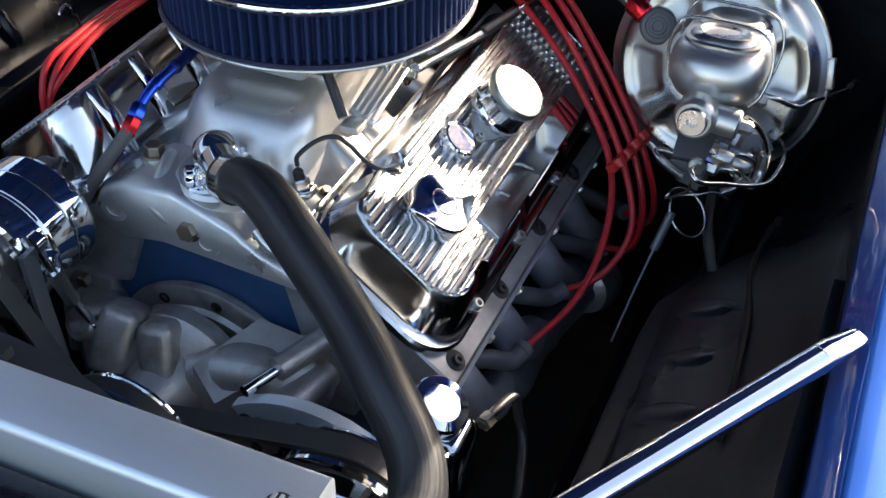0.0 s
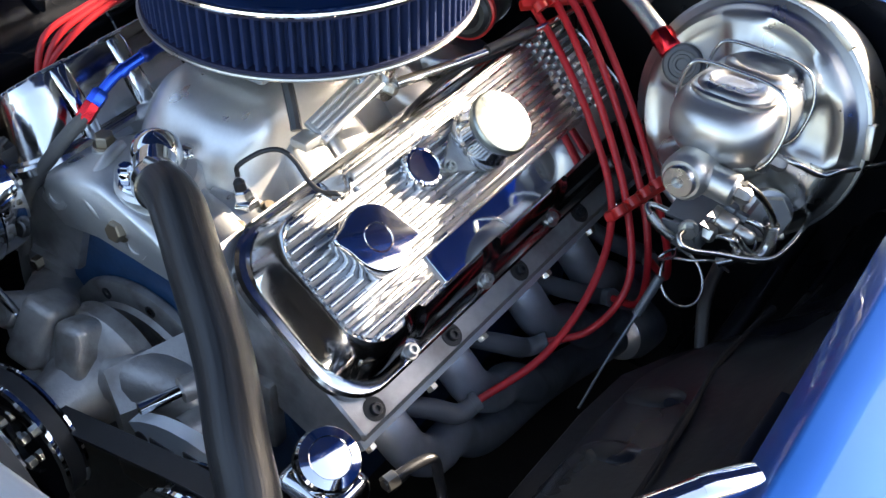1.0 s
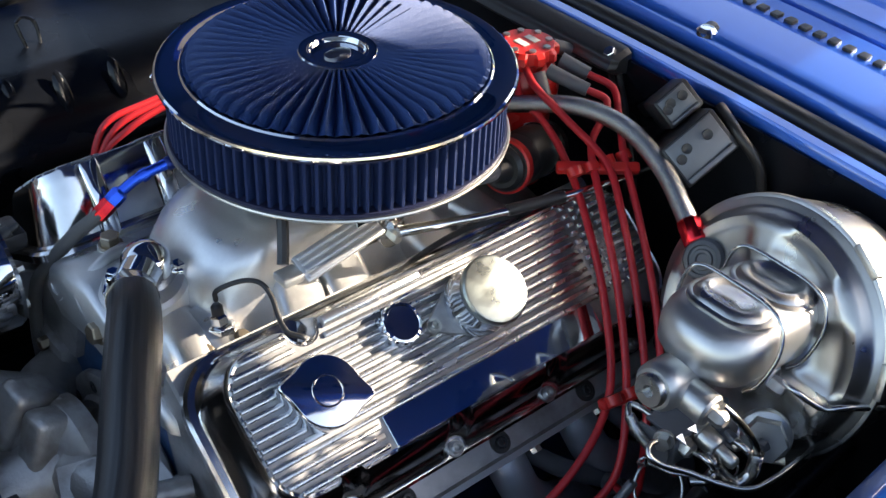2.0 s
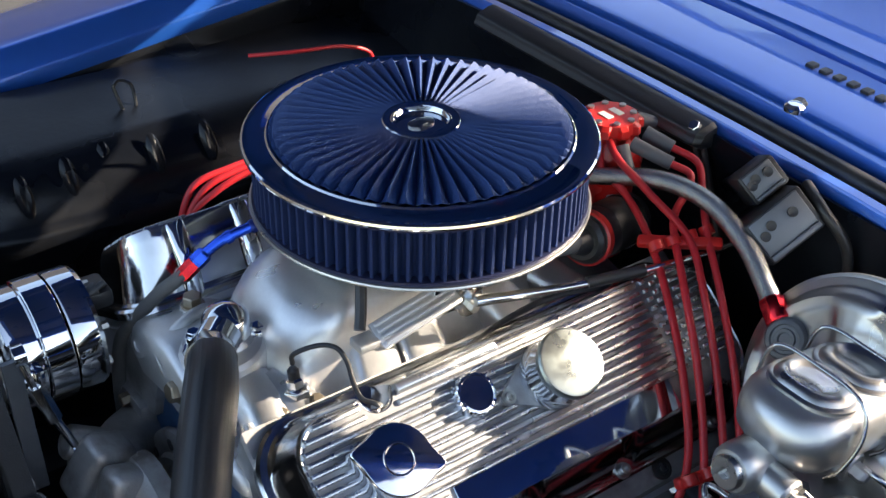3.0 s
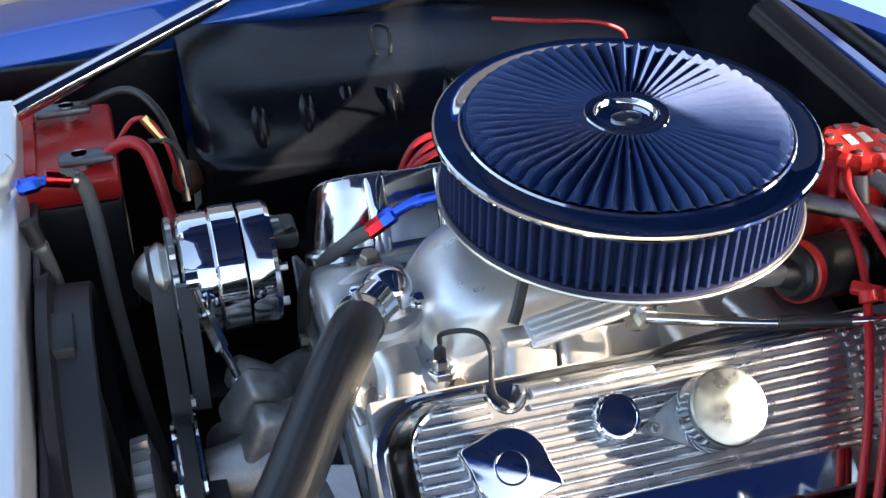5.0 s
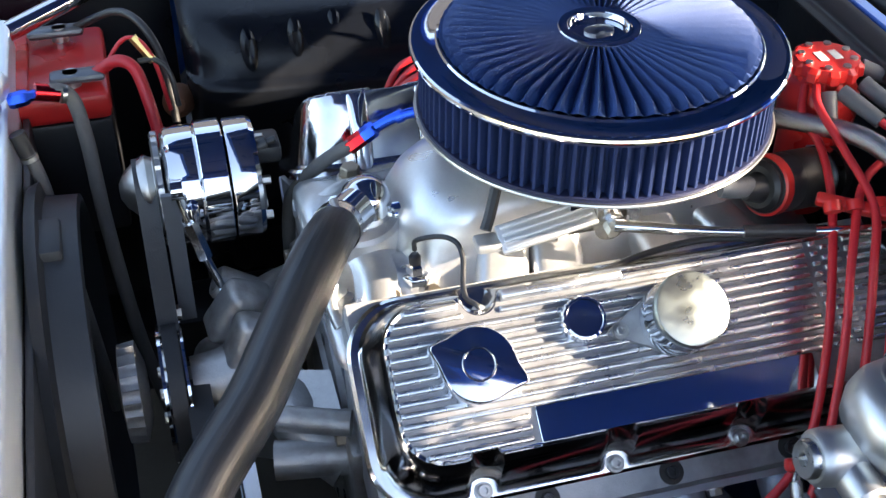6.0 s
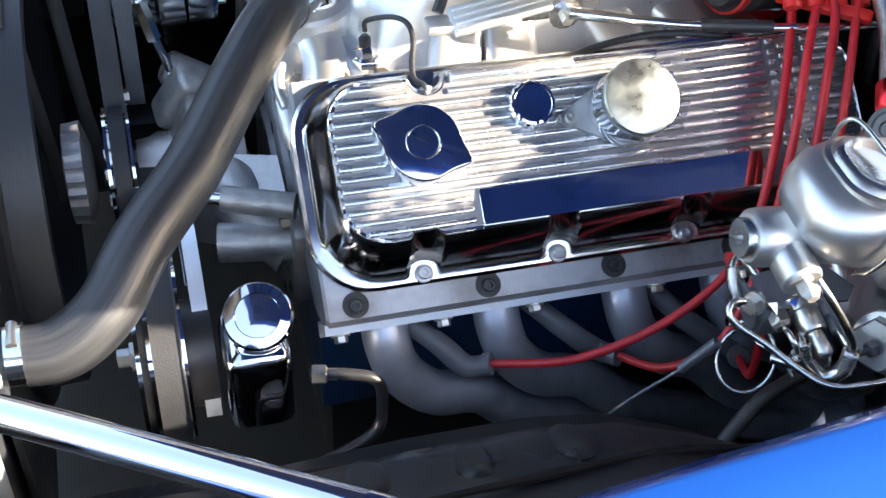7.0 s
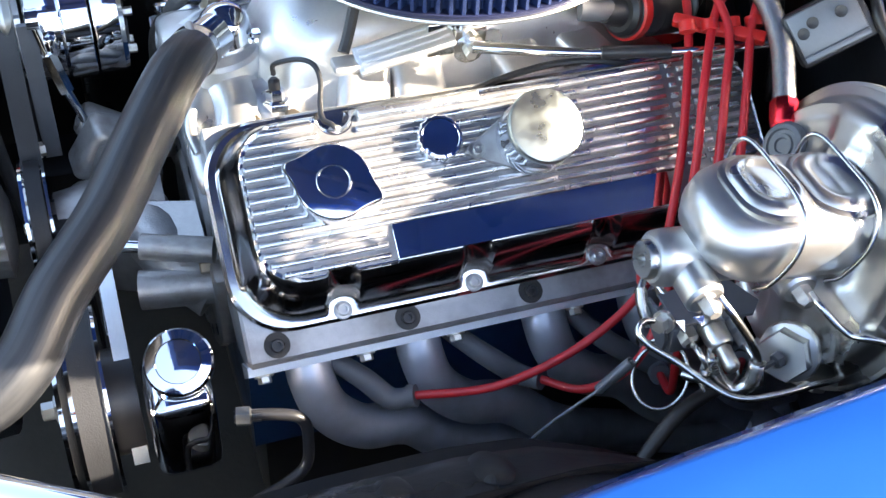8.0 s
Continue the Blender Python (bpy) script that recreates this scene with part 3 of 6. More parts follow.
    part("rib_field", loft([ring(-0.2565, 0.2445, -0.0585, 0.078, 0.037, h, 0.015) for h in (-0.004, -0.0004)]), GROOVE, g, "darker field between the ribs", 30)
    n = 14
    for k in range(n):
        u = -0.0555 + 0.0099 * k
        inset = 0.0
        d = max(0.0, 0.038 - (u + 0.060), 0.038 - (0.0795 - u))
        if d > 0:
            inset += 0.038 - math.sqrt(max(0, 0.038 ** 2 - d ** 2))
        x0, x1 = -0.2578 + inset, 0.158
        if k >= n - 3:
            x1 = -0.143
        segs = [(x0, x1)]
        if k in (0, 1):
            segs = [(x0, -0.187 + 0.003 * k), (-0.146 - 0.003 * k, x1)]
        for a, b in segs:
            part("rib", rib(a, b, u), RIBBED, g)
        if k < n - 3:
            part("rib", rib(0.199, 0.242, u), RIBBED, g)
            for q, x in enumerate((0.163, 0.1745, 0.186)):
                if k or q % 2 == 0:
                    part("stud", rib(x, x + 0.0085, u - (0.00495 if q % 2 else 0.0), 0.0027), RIBBED, g)
    if side < 0:
        part("edge_ridge", rib(-0.146, -0.028, -0.0585, 0.0052, 0.0058), RIBBED, g, "stout ridge ending beside the plug")
    # smooth nameplate flat along the low edge
    pad = [[m @ Vector((x, u, h)) for x, u in rounded(-0.137, 0.138, 0.0455, 0.0785, 0.002, 2)] for h in (-0.003, 0.0015)]
    pad.append([m @ Vector((x, u, 0.002)) for x, u in rounded(-0.1365, 0.1375, 0.046, 0.078, 0.002, 2)])
    part("name_flat", loft(pad), CHROME, g, "smooth polished flat", 25)
    nrm = m.to_3x3() @ Vector((0, 0, 1))
    for x in (-0.189, -0.061, 0.066, 0.194):
        bolt(m @ Vector((x, 0.1085, low + 0.0075)), nrm, 0.0062, 0.009, STEEL, g, hexed=False, washer=0.0088, socket=True)
    return m, nrm, g


def build_caps(m, nrm):
    # twist-off oil filler cap with two ears
    c = thing("oil_filler_cap", m @ Vector((-0.184, 0.003, 0)), "polished twist oil filler cap with two ears, on the valve cover", "oil cap")
    loops = []
    for h, k in ((-0.002, 0.99), (0.012, 0.99), (0.0165, 1.0), (0.0228, 1.005), (0.0255, 0.985), (0.0268, 0.955), (0.027, 0.93)):
        loop = []
        for i in range(96):
            a = 2 * math.pi * i / 96
            r = 0.0345
            if h > 0.01:
                for ea in (radians(28), radians(208)):
                    d = (a - ea + math.pi) % (2 * math.pi) - math.pi
                    r += 0.0125 * math.exp(-(abs(d) / 0.26) ** 1.5)
            loop.append(m @ Vector((-0.184 + k * r * math.cos(a), 0.003 + k * r * math.sin(a), h)))
        loops.append(loop)
    part("body", loft(loops), CHROME, c, "", 30)
    part("ring", lathe([(0.0135, 0.0), (0.0142, 0.0012), (0.0152, 0.0012), (0.0158, 0.0)], m @ Vector((-0.184, 0.003, 0.0268)), nrm, 40), POLISHED, c, "raised ring")
    # small knurled plug
    c = thing("grommet_plug", m @ Vector((-0.0765, -0.022, 0)), "small knurled polished plug on the valve cover", "plug")
    part("body", lathe([(0.021, -0.002), (0.021, 0.012), (0.0195, 0.0145), (0.0175, 0.015), (0.017, 0.0142), (0, 0.0142)], m @ Vector((-0.0765, -0.022, 0)), nrm, 96,
                       wave=lambda a, i: 1 + (0.04 * (1 if math.cos(16 * a) > 0.2 else 0) if i < 3 else 0)), CHROME, c, "", 30)
    # breather with its adapter plate
    c = thing("breather_cap", m @ Vector((0.012, -0.008, 0)), "round chrome breather cap on a bolted adapter plate", "breather")
    plate = []
    for h, k in ((-0.002, 1.0), (0.004, 1.0), (0.0055, 0.97)):
        loop = []
        for i in range(64):
            a = 2 * math.pi * i / 64
            x, y = 0.036 * math.cos(a), 0.033 * math.sin(a)
            reach = max(0, -math.cos(a)) ** 3
            loop.append(m @ Vector((0.012 + k * (x - 0.032 * reach), -0.008 + k * (y * (1 - 0.6 * reach) + 0.002 * reach), h)))
        plate.append(loop)
    part("adapter_plate", loft(plate), CAST_DULL, c, "eye-shaped plate", 30)
    bolt(m @ Vector((-0.0435, -0.006, 0.0055)), nrm, 0.0045, 0.006, BOLT, c, hexed=False, washer=0.008, socket=True)
    part("canister", lathe([(0.034, 0.004), (0.0355, 0.006), (0.0355, 0.012), (0.034, 0.016), (0.0325, 0.02), (0.0315, 0.034), (0.0335, 0.037), (0.0345, 0.041)],
                           m @ Vector((0.012, -0.008, 0)), nrm, 56), CHROME, c, "", 28)
    part("lid", lathe([(0.0345, 0.04), (0.0352, 0.042), (0.0352, 0.047), (0.0338, 0.0495), (0.032, 0.0502), (0.0, 0.0505)], m @ Vector((0.012, -0.008, 0)), nrm, 56), SCUFFED, c, "flat scuffed lid", 28)


def build_head(side, m):
    g = thing("cylinder_head", m @ Vector((0, 0, -0.15)), "silver painted cylinder head of a V8 engine", "cylinder head", "cylinder heads")
    prof = [(-0.085, -0.058), (0.139, -0.058), (0.143, -0.061), (0.1435, -0.068), (0.138, -0.098), (0.118, -0.135), (0.0, -0.165), (-0.065, -0.115)]
    loops = []
    for x, k in ((-0.2815, 0.97), (-0.2785, 1.0), (0.262, 1.0), (0.265, 0.97)):
        drop = 0.0 if side < 0 else 0.036
        loops.append([m @ Vector((x, 0.02 + (u - 0.02) * k + (drop if u < 0 and h > -0.1 else 0), -0.12 + (h + 0.12) * k - drop * max(0.0, (0.118 - u) / 0.2) - drop * 0.2)) for u, h in prof])
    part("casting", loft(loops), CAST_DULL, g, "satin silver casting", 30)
    nrm = m.to_3x3() @ Vector((0, 0, 1))
    out = m.to_3x3() @ Vector((0, 1, 0))
    for x in (-0.253, -0.128, -0.004, 0.12, 0.244):
        # head bolt on a dark disc that paints in its counterbore's shade
        part("counterbore", lathe([(0.0122, -0.001), (0.0122, 0.0008), (0.0, 0.0008)], m @ Vector((x, 0.1265, -0.058)), nrm, 24), DARK, g, "dark disc for the shade in a counterbore")
        bolt(m @ Vector((x, 0.1275, -0.058)), nrm, 0.0062, 0.006, PLASTIC, g, "head_bolt", hexed=False, socket=True)
    part("exhaust_flange", loft([[m @ Vector((x, u, h)) for u, h in ((0.1405, -0.066), (0.15, -0.069), (0.147, -0.12), (0.132, -0.12))] for x in (-0.283, 0.262)]), BRUSHED, g, "bright header flange along the head", 30)
    for x in (-0.268, -0.17, -0.08, 0.045, 0.14, 0.2):
        bolt(m @ Vector((x, 0.1495, -0.083)), out, 0.0065, 0.008, BOLT, g, hexed=True, washer=0.009)
    return g


def build_headers(side, m):
    g = thing("exhaust_header", (0, side * 0.33, 0.55), "silver coated tubular exhaust header under the cylinder head", "exhaust header", "exhaust headers")
    for k, x in enumerate((-0.222, -0.112, 0.02, 0.125)):
        p0 = m @ Vector((x, 0.13, -0.105))
        y = side
        pts = [p0, p0 + Vector((0.0, y * 0.022, -0.022)), p0 + Vector((0.012, y * 0.036, -0.055)), p0 + Vector((0.045, y * 0.040, -0.088)),
               p0 + Vector((0.095, y * 0.03, -0.112 - 0.006 * k)), Vector((x + 0.16, y * 0.285, 0.485 - 0.012 * k)), Vector((max(x + 0.26, 0.12), y * 0.26, 0.4)), Vector((0.32, y * 0.27, 0.34))]
        part("primary_tube", tube(pts, 0.0225, 20, 48), HEADER, g, "smooth bent primary tube")
    part("collector", lathe([(0.012, -0.01), (0.036, 0.0), (0.045, 0.03), (0.045, 0.07), (0.034, 0.12)], (0.3, side * 0.27, 0.35), (1, 0, -0.3), 24), HEADER, g)


def build_block():
    g = thing("engine_block", (0, 0, 0.3), "blue enamelled V8 engine block between the cylinder heads", "engine block")
    part("front_face", loft([[(x, y, z) for y, z in ((-0.2, 0.45), (-0.205, 0.6), (-0.13, 0.742), (-0.06, 0.765), (0.06, 0.765), (0.13, 0.742), (0.205, 0.6), (0.2, 0.45))] for x in (-0.272, 0.25)]), BLOCK_BLUE, g, "blue painted block face", 30)
    part("oil_pan", box((-0.26, -0.16, 0.28), (0.28, 0.16, 0.45), 0.02), PLASTIC, g)
    t = thing("timing_cover", (-0.285, 0, 0.6), "satin aluminium timing cover with bolt holes", "timing cover")
    part("rim", lathe([(0.084, 0.0), (0.124, 0.0), (0.126, 0.003), (0.125, 0.010), (0.121, 0.0125), (0.1, 0.0125), (0.096, 0.018), (0.088, 0.018), (0.084, 0.012)], (-0.274, 0.0, 0.587), (-1, 0, 0), 48), PUMP, t, "flanged rim")
    part("face", lathe([(0.09, 0.0), (0.086, 0.005), (0.07, 0.008), (0.0, 0.01)], (-0.274, 0.0, 0.587), (-1, 0, 0), 40), CAST_DULL, t)
    # Round holes of the rim as black discs, painting in the shade inside.
    for k in range(10):
        a = radians(27.5 + 36 * k)
        part("bolt", lathe([(0.007, 0), (0.007, 0.002), (0.0035, 0.002), (0.0035, 0.001), (0, 0.001)], (-0.2855, 0.11 * math.cos(a), 0.587 + 0.11 * math.sin(a)), (-1, 0, 0), 12), PLASTIC, t)
    w = thing("water_pump", (-0.34, 0, 0.6), "cast aluminium water pump on the front of the engine", "water pump")
    part("housing", lathe([(0.07, 0.0), (0.072, 0.02), (0.06, 0.035), (0.045, 0.045), (0.034, 0.075), (0.03, 0.1), (0.022, 0.102), (0.022, 0.13)], (-0.318, 0.0, 0.645), (-1, 0, 0), 36), PUMP, w)
    for side in (-1, 1):
        part("leg", tube([(-0.345, side * 0.03, 0.66), (-0.335, side * 0.08, 0.668), (-0.315, side * 0.115, 0.655), (-0.285, side * 0.14, 0.64)], lambda s: 0.034 - 0.004 * math.sin(math.pi * s), 16, 16), PUMP, w)
        part("leg_flange", box((-0.292, -0.035, -0.045), (-0.272, 0.035, 0.045), 0.006, Matrix.Translation((0, side * 0.15, 0.645))), PUMP, w)
        bolt((-0.292, side * 0.15, 0.682), (-1, 0, 0), 0.008, 0.009, BOLT_OLD, w)
    part("inlet", tube([(-0.34, 0.04, 0.6), (-0.36, 0.1, 0.57), (-0.4, 0.17, 0.53)], 0.025, 16, 12), PUMP, w)
    part("snout", lathe([(0.05, 0.0), (0.046, 0.02), (0.036, 0.045), (0.032, 0.075)], (-0.352, 0.0, 0.645), (-1, 0, 0), 28), PUMP, w, "tapered bearing snout")
    tilt = Matrix.Translation((-0.362, 0.05, 0.7)) @ pose(0, 0, 0, 14, 28, 12)
    part("mounting_boss", box((-0.028, -0.021, -0.045), (0.026, 0.021, 0.03), 0.011, tilt, segs=4), PUMP, w, "squared cast boss")
    tilt = Matrix.Translation((-0.352, 0.003, 0.695)) @ pose(0, 0, 0, -10, 24, 4)
    part("mounting_boss", box((-0.03, -0.02, -0.05), (0.028, 0.022, 0.024), 0.013, tilt, segs=4), PUMP, w, "squared cast boss")
    part("pipe_boss", lathe([(0.02, -0.03), (0.019, 0.012), (0.016, 0.016), (0.011, 0.016), (0.011, 0.004), (0, 0.004)], (-0.372, 0.084, 0.706), (-0.8, 0.1, 0.5), 24), PUMP, w)
    part("web", loft([[(x, y, z) for x, z in ((-0.385, 0.668), (-0.372, 0.702), (-0.33, 0.712), (-0.32, 0.66))] for y in (0.022, 0.03)]), PUMP, w)
    # flat triangular leg towards the head
    part("leg_plate", loft([[(-0.372, -0.042, z + 0.002), (-0.384, -0.072, z - 0.03), (-0.33, -0.118, z - 0.008), (-0.29, -0.135, z + 0.004), (-0.29, -0.075, z + 0.012)] for z in (0.63, 0.686, 0.692)]), PUMP, w, "flat triangular cast leg", 30)
    part("lower_spacer", tube([(-0.28, -0.15, 0.655), (-0.36, -0.135, 0.652)], 0.02, 20, 2, straight=True), PUMP, w)
    # stud to the bracket
    part("spacer", tube([(-0.285, -0.155, 0.705), (-0.352, -0.13, 0.705)], 0.013, 18, 2, straight=True), PUMP, w)
    part("stud", tube([(-0.345, -0.133, 0.705), (-0.392, -0.116, 0.705)], 0.0065, 14, 2, straight=True), CHROME, w)


def pulley(name, x, y, z, r, label, grooves=1, depth=0.024, mat=CHROME, hub=0.35):
    g = thing(name, (x, y, z), label, "pulley")
    prof = [(0.0, 0.004), (r * hub, 0.004), (r * hub * 1.05, 0.001), (r * 0.8, 0.001), (r * 0.93, -0.001), (r, -0.002), (r, 0.0015), (r * 0.9, depth * 0.5), (r, depth - 0.002), (r, depth + 0.001), (r * 0.7, depth), (0, depth)]
    part("rim", lathe(prof, (x - depth / 2, y, z), (1, 0, 0), 48), mat, g, "", 25)
    for k in range(4):
        a = math.pi / 4 + k * math.pi / 2
        bolt((x - depth / 2, y + r * hub * 0.65 * math.cos(a), z + r * hub * 0.65 * math.sin(a)), (-1, 0, 0), 0.006, 0.007, BOLT, g)
    return g


def belt(name, x, wheels, label, w=0.022):
    """A belt round wheels (y, z, r), given in order round the outside, anticlockwise in y-z."""
    pts = []
    n = len(wheels)
    for i in range(n):
        (y0, z0, r0), (y1, z1, r1), (y2, z2, r2) = wheels[i - 1], wheels[i], wheels[(i + 1) % n]

        def tangent(ya, za, ra, yb, zb, rb):
            d = math.atan2(zb - za, yb - ya)
            L = math.hypot(yb - ya, zb - za)
            return d - math.pi / 2 + math.asin(max(-1, min(1, (ra - rb) / L))) 
        a0 = tangent(y0, z0, r0, y1, z1, r1)
        a1 = tangent(y1, z1, r1, y2, z2, r2)
        while a1 < a0:
            a1 += 2 * math.pi
        k = max(2, int((a1 - a0) / 0.15))
        for j in range(k + 1):
            a = a0 + (a1 - a0) * j / k
            pts.append((y1 + r1 * math.cos(a), z1 + r1 * math.sin(a), math.cos(a), math.sin(a)))
    g = thing(name, (x, wheels[0][0], wheels[0][1]), label, "belt")
    for piece, r0, r1, half in (("backing", 0.0005, -0.003, w / 2), ("ribbed_face", -0.003, -0.009, w * 0.42)):
        bm = bmesh.new()
        rings = [[bm.verts.new((x + dx, y + r * c, z + r * s)) for dx, r in ((-half, r0), (half, r0), (half * 0.9, r1), (-half * 0.9, r1))] for y, z, c, s in pts]
        for a, b in zip(rings, rings[1:] + rings[:1]):
            for k in range(4):
                bm.faces.new((a[k], a[(k + 1) % 4], b[(k + 1) % 4], b[k]))
        part(piece, bm, BELT, g, angle=50)
    return g


def build_front_drive():
    pulley("water_pump_pulley", -0.443, 0.0, 0.64, 0.075, "chrome water pump pulley with a rubber belt", hub=0.5)
    pulley("crank_pulley", -0.44, 0.0, 0.44, 0.09, "chrome crankshaft pulley low on the engine")
    f = thing("fan_clutch", (-0.485, 0, 0.64), "finned aluminium fan clutch hub", "fan clutch")
    part("body", lathe([(0.02, 0.0), (0.05, 0.004), (0.052, 0.022), (0.03, 0.03), (0.0, 0.03)], (-0.503, 0.0, 0.652), (1, 0, 0), 72, wave=lambda a, i: 1 + (0.05 if math.cos(24 * a) > 0 else 0) * (i in (1, 2))), CAST_DULL, f)
    belt("fan_belt", -0.443, [(0.0, 0.44, 0.088), (0.0, 0.64, 0.073), (0.152, 0.802, 0.034)][0:3], "ribbed black rubber fan belt to the alternator")
    belt("steering_belt", -0.423, [(0.0, 0.44, 0.088), (0.0, 0.6, 0.06), (-0.247, 0.63, 0.0875)], "black rubber belt to the power steering pump", 0.026)
    # power steering pump
    g = thing("power_steering_pump", (-0.34, -0.29, 0.62), "chrome power steering pump with a round filler cap", "power steering pump")
    part("reservoir", box((-0.377, -0.338, 0.6), (-0.318, -0.262, 0.7), 0.014, segs=3), CHROME, g, "chrome reservoir")
    part("rear_body", lathe([(0.05, 0), (0.05, 0.045), (0.03, 0.055), (0, 0.055)], (-0.382, -0.262, 0.64), (-1, 0, 0), 32), PLASTIC, g)
    cap = part("filler_cap", lathe([(0.021, -0.014), (0.027, -0.007), (0.0305, 0.0), (0.0305, 0.012), (0.0285, 0.0155), (0.02, 0.0177), (0.0192, 0.0166), (0.011, 0.0171), (0.0, 0.0174)], (-0.342, -0.299, 0.711), (-0.1, -0.53, 0.84), 40), CHROME, g, "round chrome cap", 28)
    part("pulley", lathe([(0.0, 0.0), (0.03, 0.0), (0.034, 0.006), (0.06, 0.008), (0.078, 0.002), (0.09, -0.004), (0.0905, 0.0), (0.082, 0.006), (0.082, 0.03), (0.0905, 0.036), (0.09, 0.039), (0.05, 0.038), (0.0, 0.037)], (-0.446, -0.247, 0.63), (1, 0, 0), 56), CHROME, g, "chrome pulley", 25)
    part("shaft_nut", lathe([(0.014, 0), (0.014, 0.012), (0.009, 0.013), (0.009, 0.024), (0.0, 0.025)], (-0.445, -0.247, 0.63), (-1, 0, 0), 6), BOLT, g)
    # bracket
    b = thing("steering_bracket", (-0.385, -0.15, 0.7), "machined aluminium bracket with slots for the steering pump", "bracket")
    outline = []
    for k in range(13):
        a = radians(128 - 9.5 * k)
        outline.append((-0.185 + 0.135 * math.cos(a), 0.577 + 0.135 * math.sin(a)))
    inner = [(-0.185 + 0.098 * math.cos(radians(128 - 9.5 * k)), 0.577 + 0.098 * math.sin(radians(128 - 9.5 * k))) for k in range(13)]
    outline = [(2 * -0.185 - y, z) for y, z in outline]
    inner = [(2 * -0.185 - y, z) for y, z in inner]
    loops = [[(x, y, z) for y, z in outline + inner[::-1]] for x in (-0.397, -0.383)]
    bm = bmesh.new()
    k = len(outline)
    ra, rb = [[bm.verts.new(p) for p in loop] for loop in loops]
    n = len(ra)
    for i in range(n):
        j = (i + 1) % n
        bm.faces.new((ra[i], ra[j], rb[j], rb[i]))
    for ring in (ra, rb):
        for i in range(k - 1):
            bm.faces.new((ring[i], ring[i + 1], ring[n - 2 - i], ring[n - 1 - i]))
    part("arc_plate", bm, BRUSHED, b, "bright machined top edge", 25)
    # Slots and holes are raised black pads, their inner shade put into colour.
    for y, z in ((-0.146, 0.672), (-0.192, 0.684)):
        part("slot", box((-0.3985, y - 0.016, z - 0.009), (-0.3965, y + 0.016, z + 0.009), 0.0009), PLASTIC, b)
        part("slot_edge", box((-0.3995, y - 0.016, z - 0.012), (-0.3965, y + 0.016, z - 0.008), 0.001), BRUSHED, b)
    for y, z in ((-0.118, 0.671), (-0.25, 0.662)):
        part("bolt_hole", lathe([(0.0085, 0.0), (0.0085, 0.0012), (0.006, 0.0014), (0.0, 0.0014)], (-0.3968, y, z), (-1, 0, 0), 20), PLASTIC, b)
    # steering hose of bent steel tube
    h = thing("power_steering_line", (-0.26, -0.35, 0.5), "bent black steel power steering line with a chrome fitting", "hydraulic line")
    part("pipe", tube([(-0.305, -0.335, 0.668), (-0.27, -0.342, 0.668), (-0.247, -0.348, 0.66), (-0.243, -0.352, 0.632), (-0.252, -0.362, 0.605), (-0.3, -0.377, 0.595), (-0.338, -0.386, 0.59), (-0.35, -0.39, 0.55), (-0.35, -0.39, 0.42)], 0.0055, 12, 60), PLASTIC, h)
    part("fitting", lathe([(0.009, 0), (0.009, 0.012), (0.006, 0.014), (0.006, 0.022)], (-0.303, -0.335, 0.668), (1, -0.2, 0), 6), BOLT, h)
    # alternator
    g = thing("alternator", (-0.38, 0.16, 0.72), "chrome plated alternator with finned pulley nose", "alternator")
    cy, cz = 0.158, 0.797
    part("front_case", lathe([(0.03, 0), (0.058, 0.002), (0.0645, 0.006), (0.066, 0.010), (0.066, 0.036), (0.0645, 0.0385)], (-0.423, cy, cz), (1, 0, 0), 80, wave=lambda a, i: 1 - (0.05 if math.cos(10 * a) > 0.75 and i in (1, 2) else 0)), CHROME, g, "", 25)
    part("stator_band", lathe([(0.063, -0.001), (0.068, 0), (0.0687, 0.001), (0.0687, 0.027), (0.068, 0.028), (0.063, 0.029)], (-0.384, cy, cz), (1, 0, 0), 48), CHROME, g, "", 25)
    part("rear_case", lathe([(0.063, 0), (0.0662, 0.001), (0.067, 0.003), (0.067, 0.027), (0.0645, 0.032), (0.05, 0.0355), (0.035, 0.037), (0, 0.037)], (-0.354, cy, cz), (1, 0, 0), 64), CHROME, g, "", 25)
    for a in (0.5, 1.6, 2.7, 3.8, 4.9, 6.0):
        bolt((-0.3195, cy + 0.048 * math.cos(a), cz + 0.048 * math.sin(a)), (1, 0, 0), 0.005, 0.008, BOLT, g)
        part("vent_rib", box((-0.425, cy + 0.04 * math.cos(a) - 0.005, cz + 0.04 * math.sin(a) - 0.005), (-0.417, cy + 0.04 * math.cos(a) + 0.005, cz + 0.04 * math.sin(a) + 0.005), 0.002), CHROME, g)
    part("pulley", lathe([(0.0, -0.012), (0.008, -0.0115), (0.018, -0.006), (0.028, 0.004), (0.035, 0.016), (0.036, 0.019), (0.032, 0.026), (0.036, 0.033), (0.036, 0.035), (0.015, 0.036), (0.015, 0.05)], (-0.459, cy - 0.007, cz + 0.008), (1, 0, 0), 40), STEEL, g, "domed steel pulley", 28)
    part("fan", lathe([(0.02, 0), (0.056, 0), (0.0605, 0.002), (0.0605, 0.008), (0.056, 0.009), (0.02, 0.006)], (-0.432, cy, cz), (1, 0, 0), 96, wave=lambda a, i: 1 + (0.04 if math.cos(12 * a) > 0 and i in (1, 2, 3, 4) else 0)), STEEL, g, "slotted cooling fan", 25)
    part("plug", box((-0.33, cy - 0.03, cz + 0.03), (-0.295, cy + 0.012, cz + 0.052), 0.006), PLASTIC, g, "black wiring plug")
    part("upper_ear", box((-0.405, cy - 0.08, cz - 0.002), (-0.392, cy - 0.045, cz + 0.022), 0.005), CHROME, g)
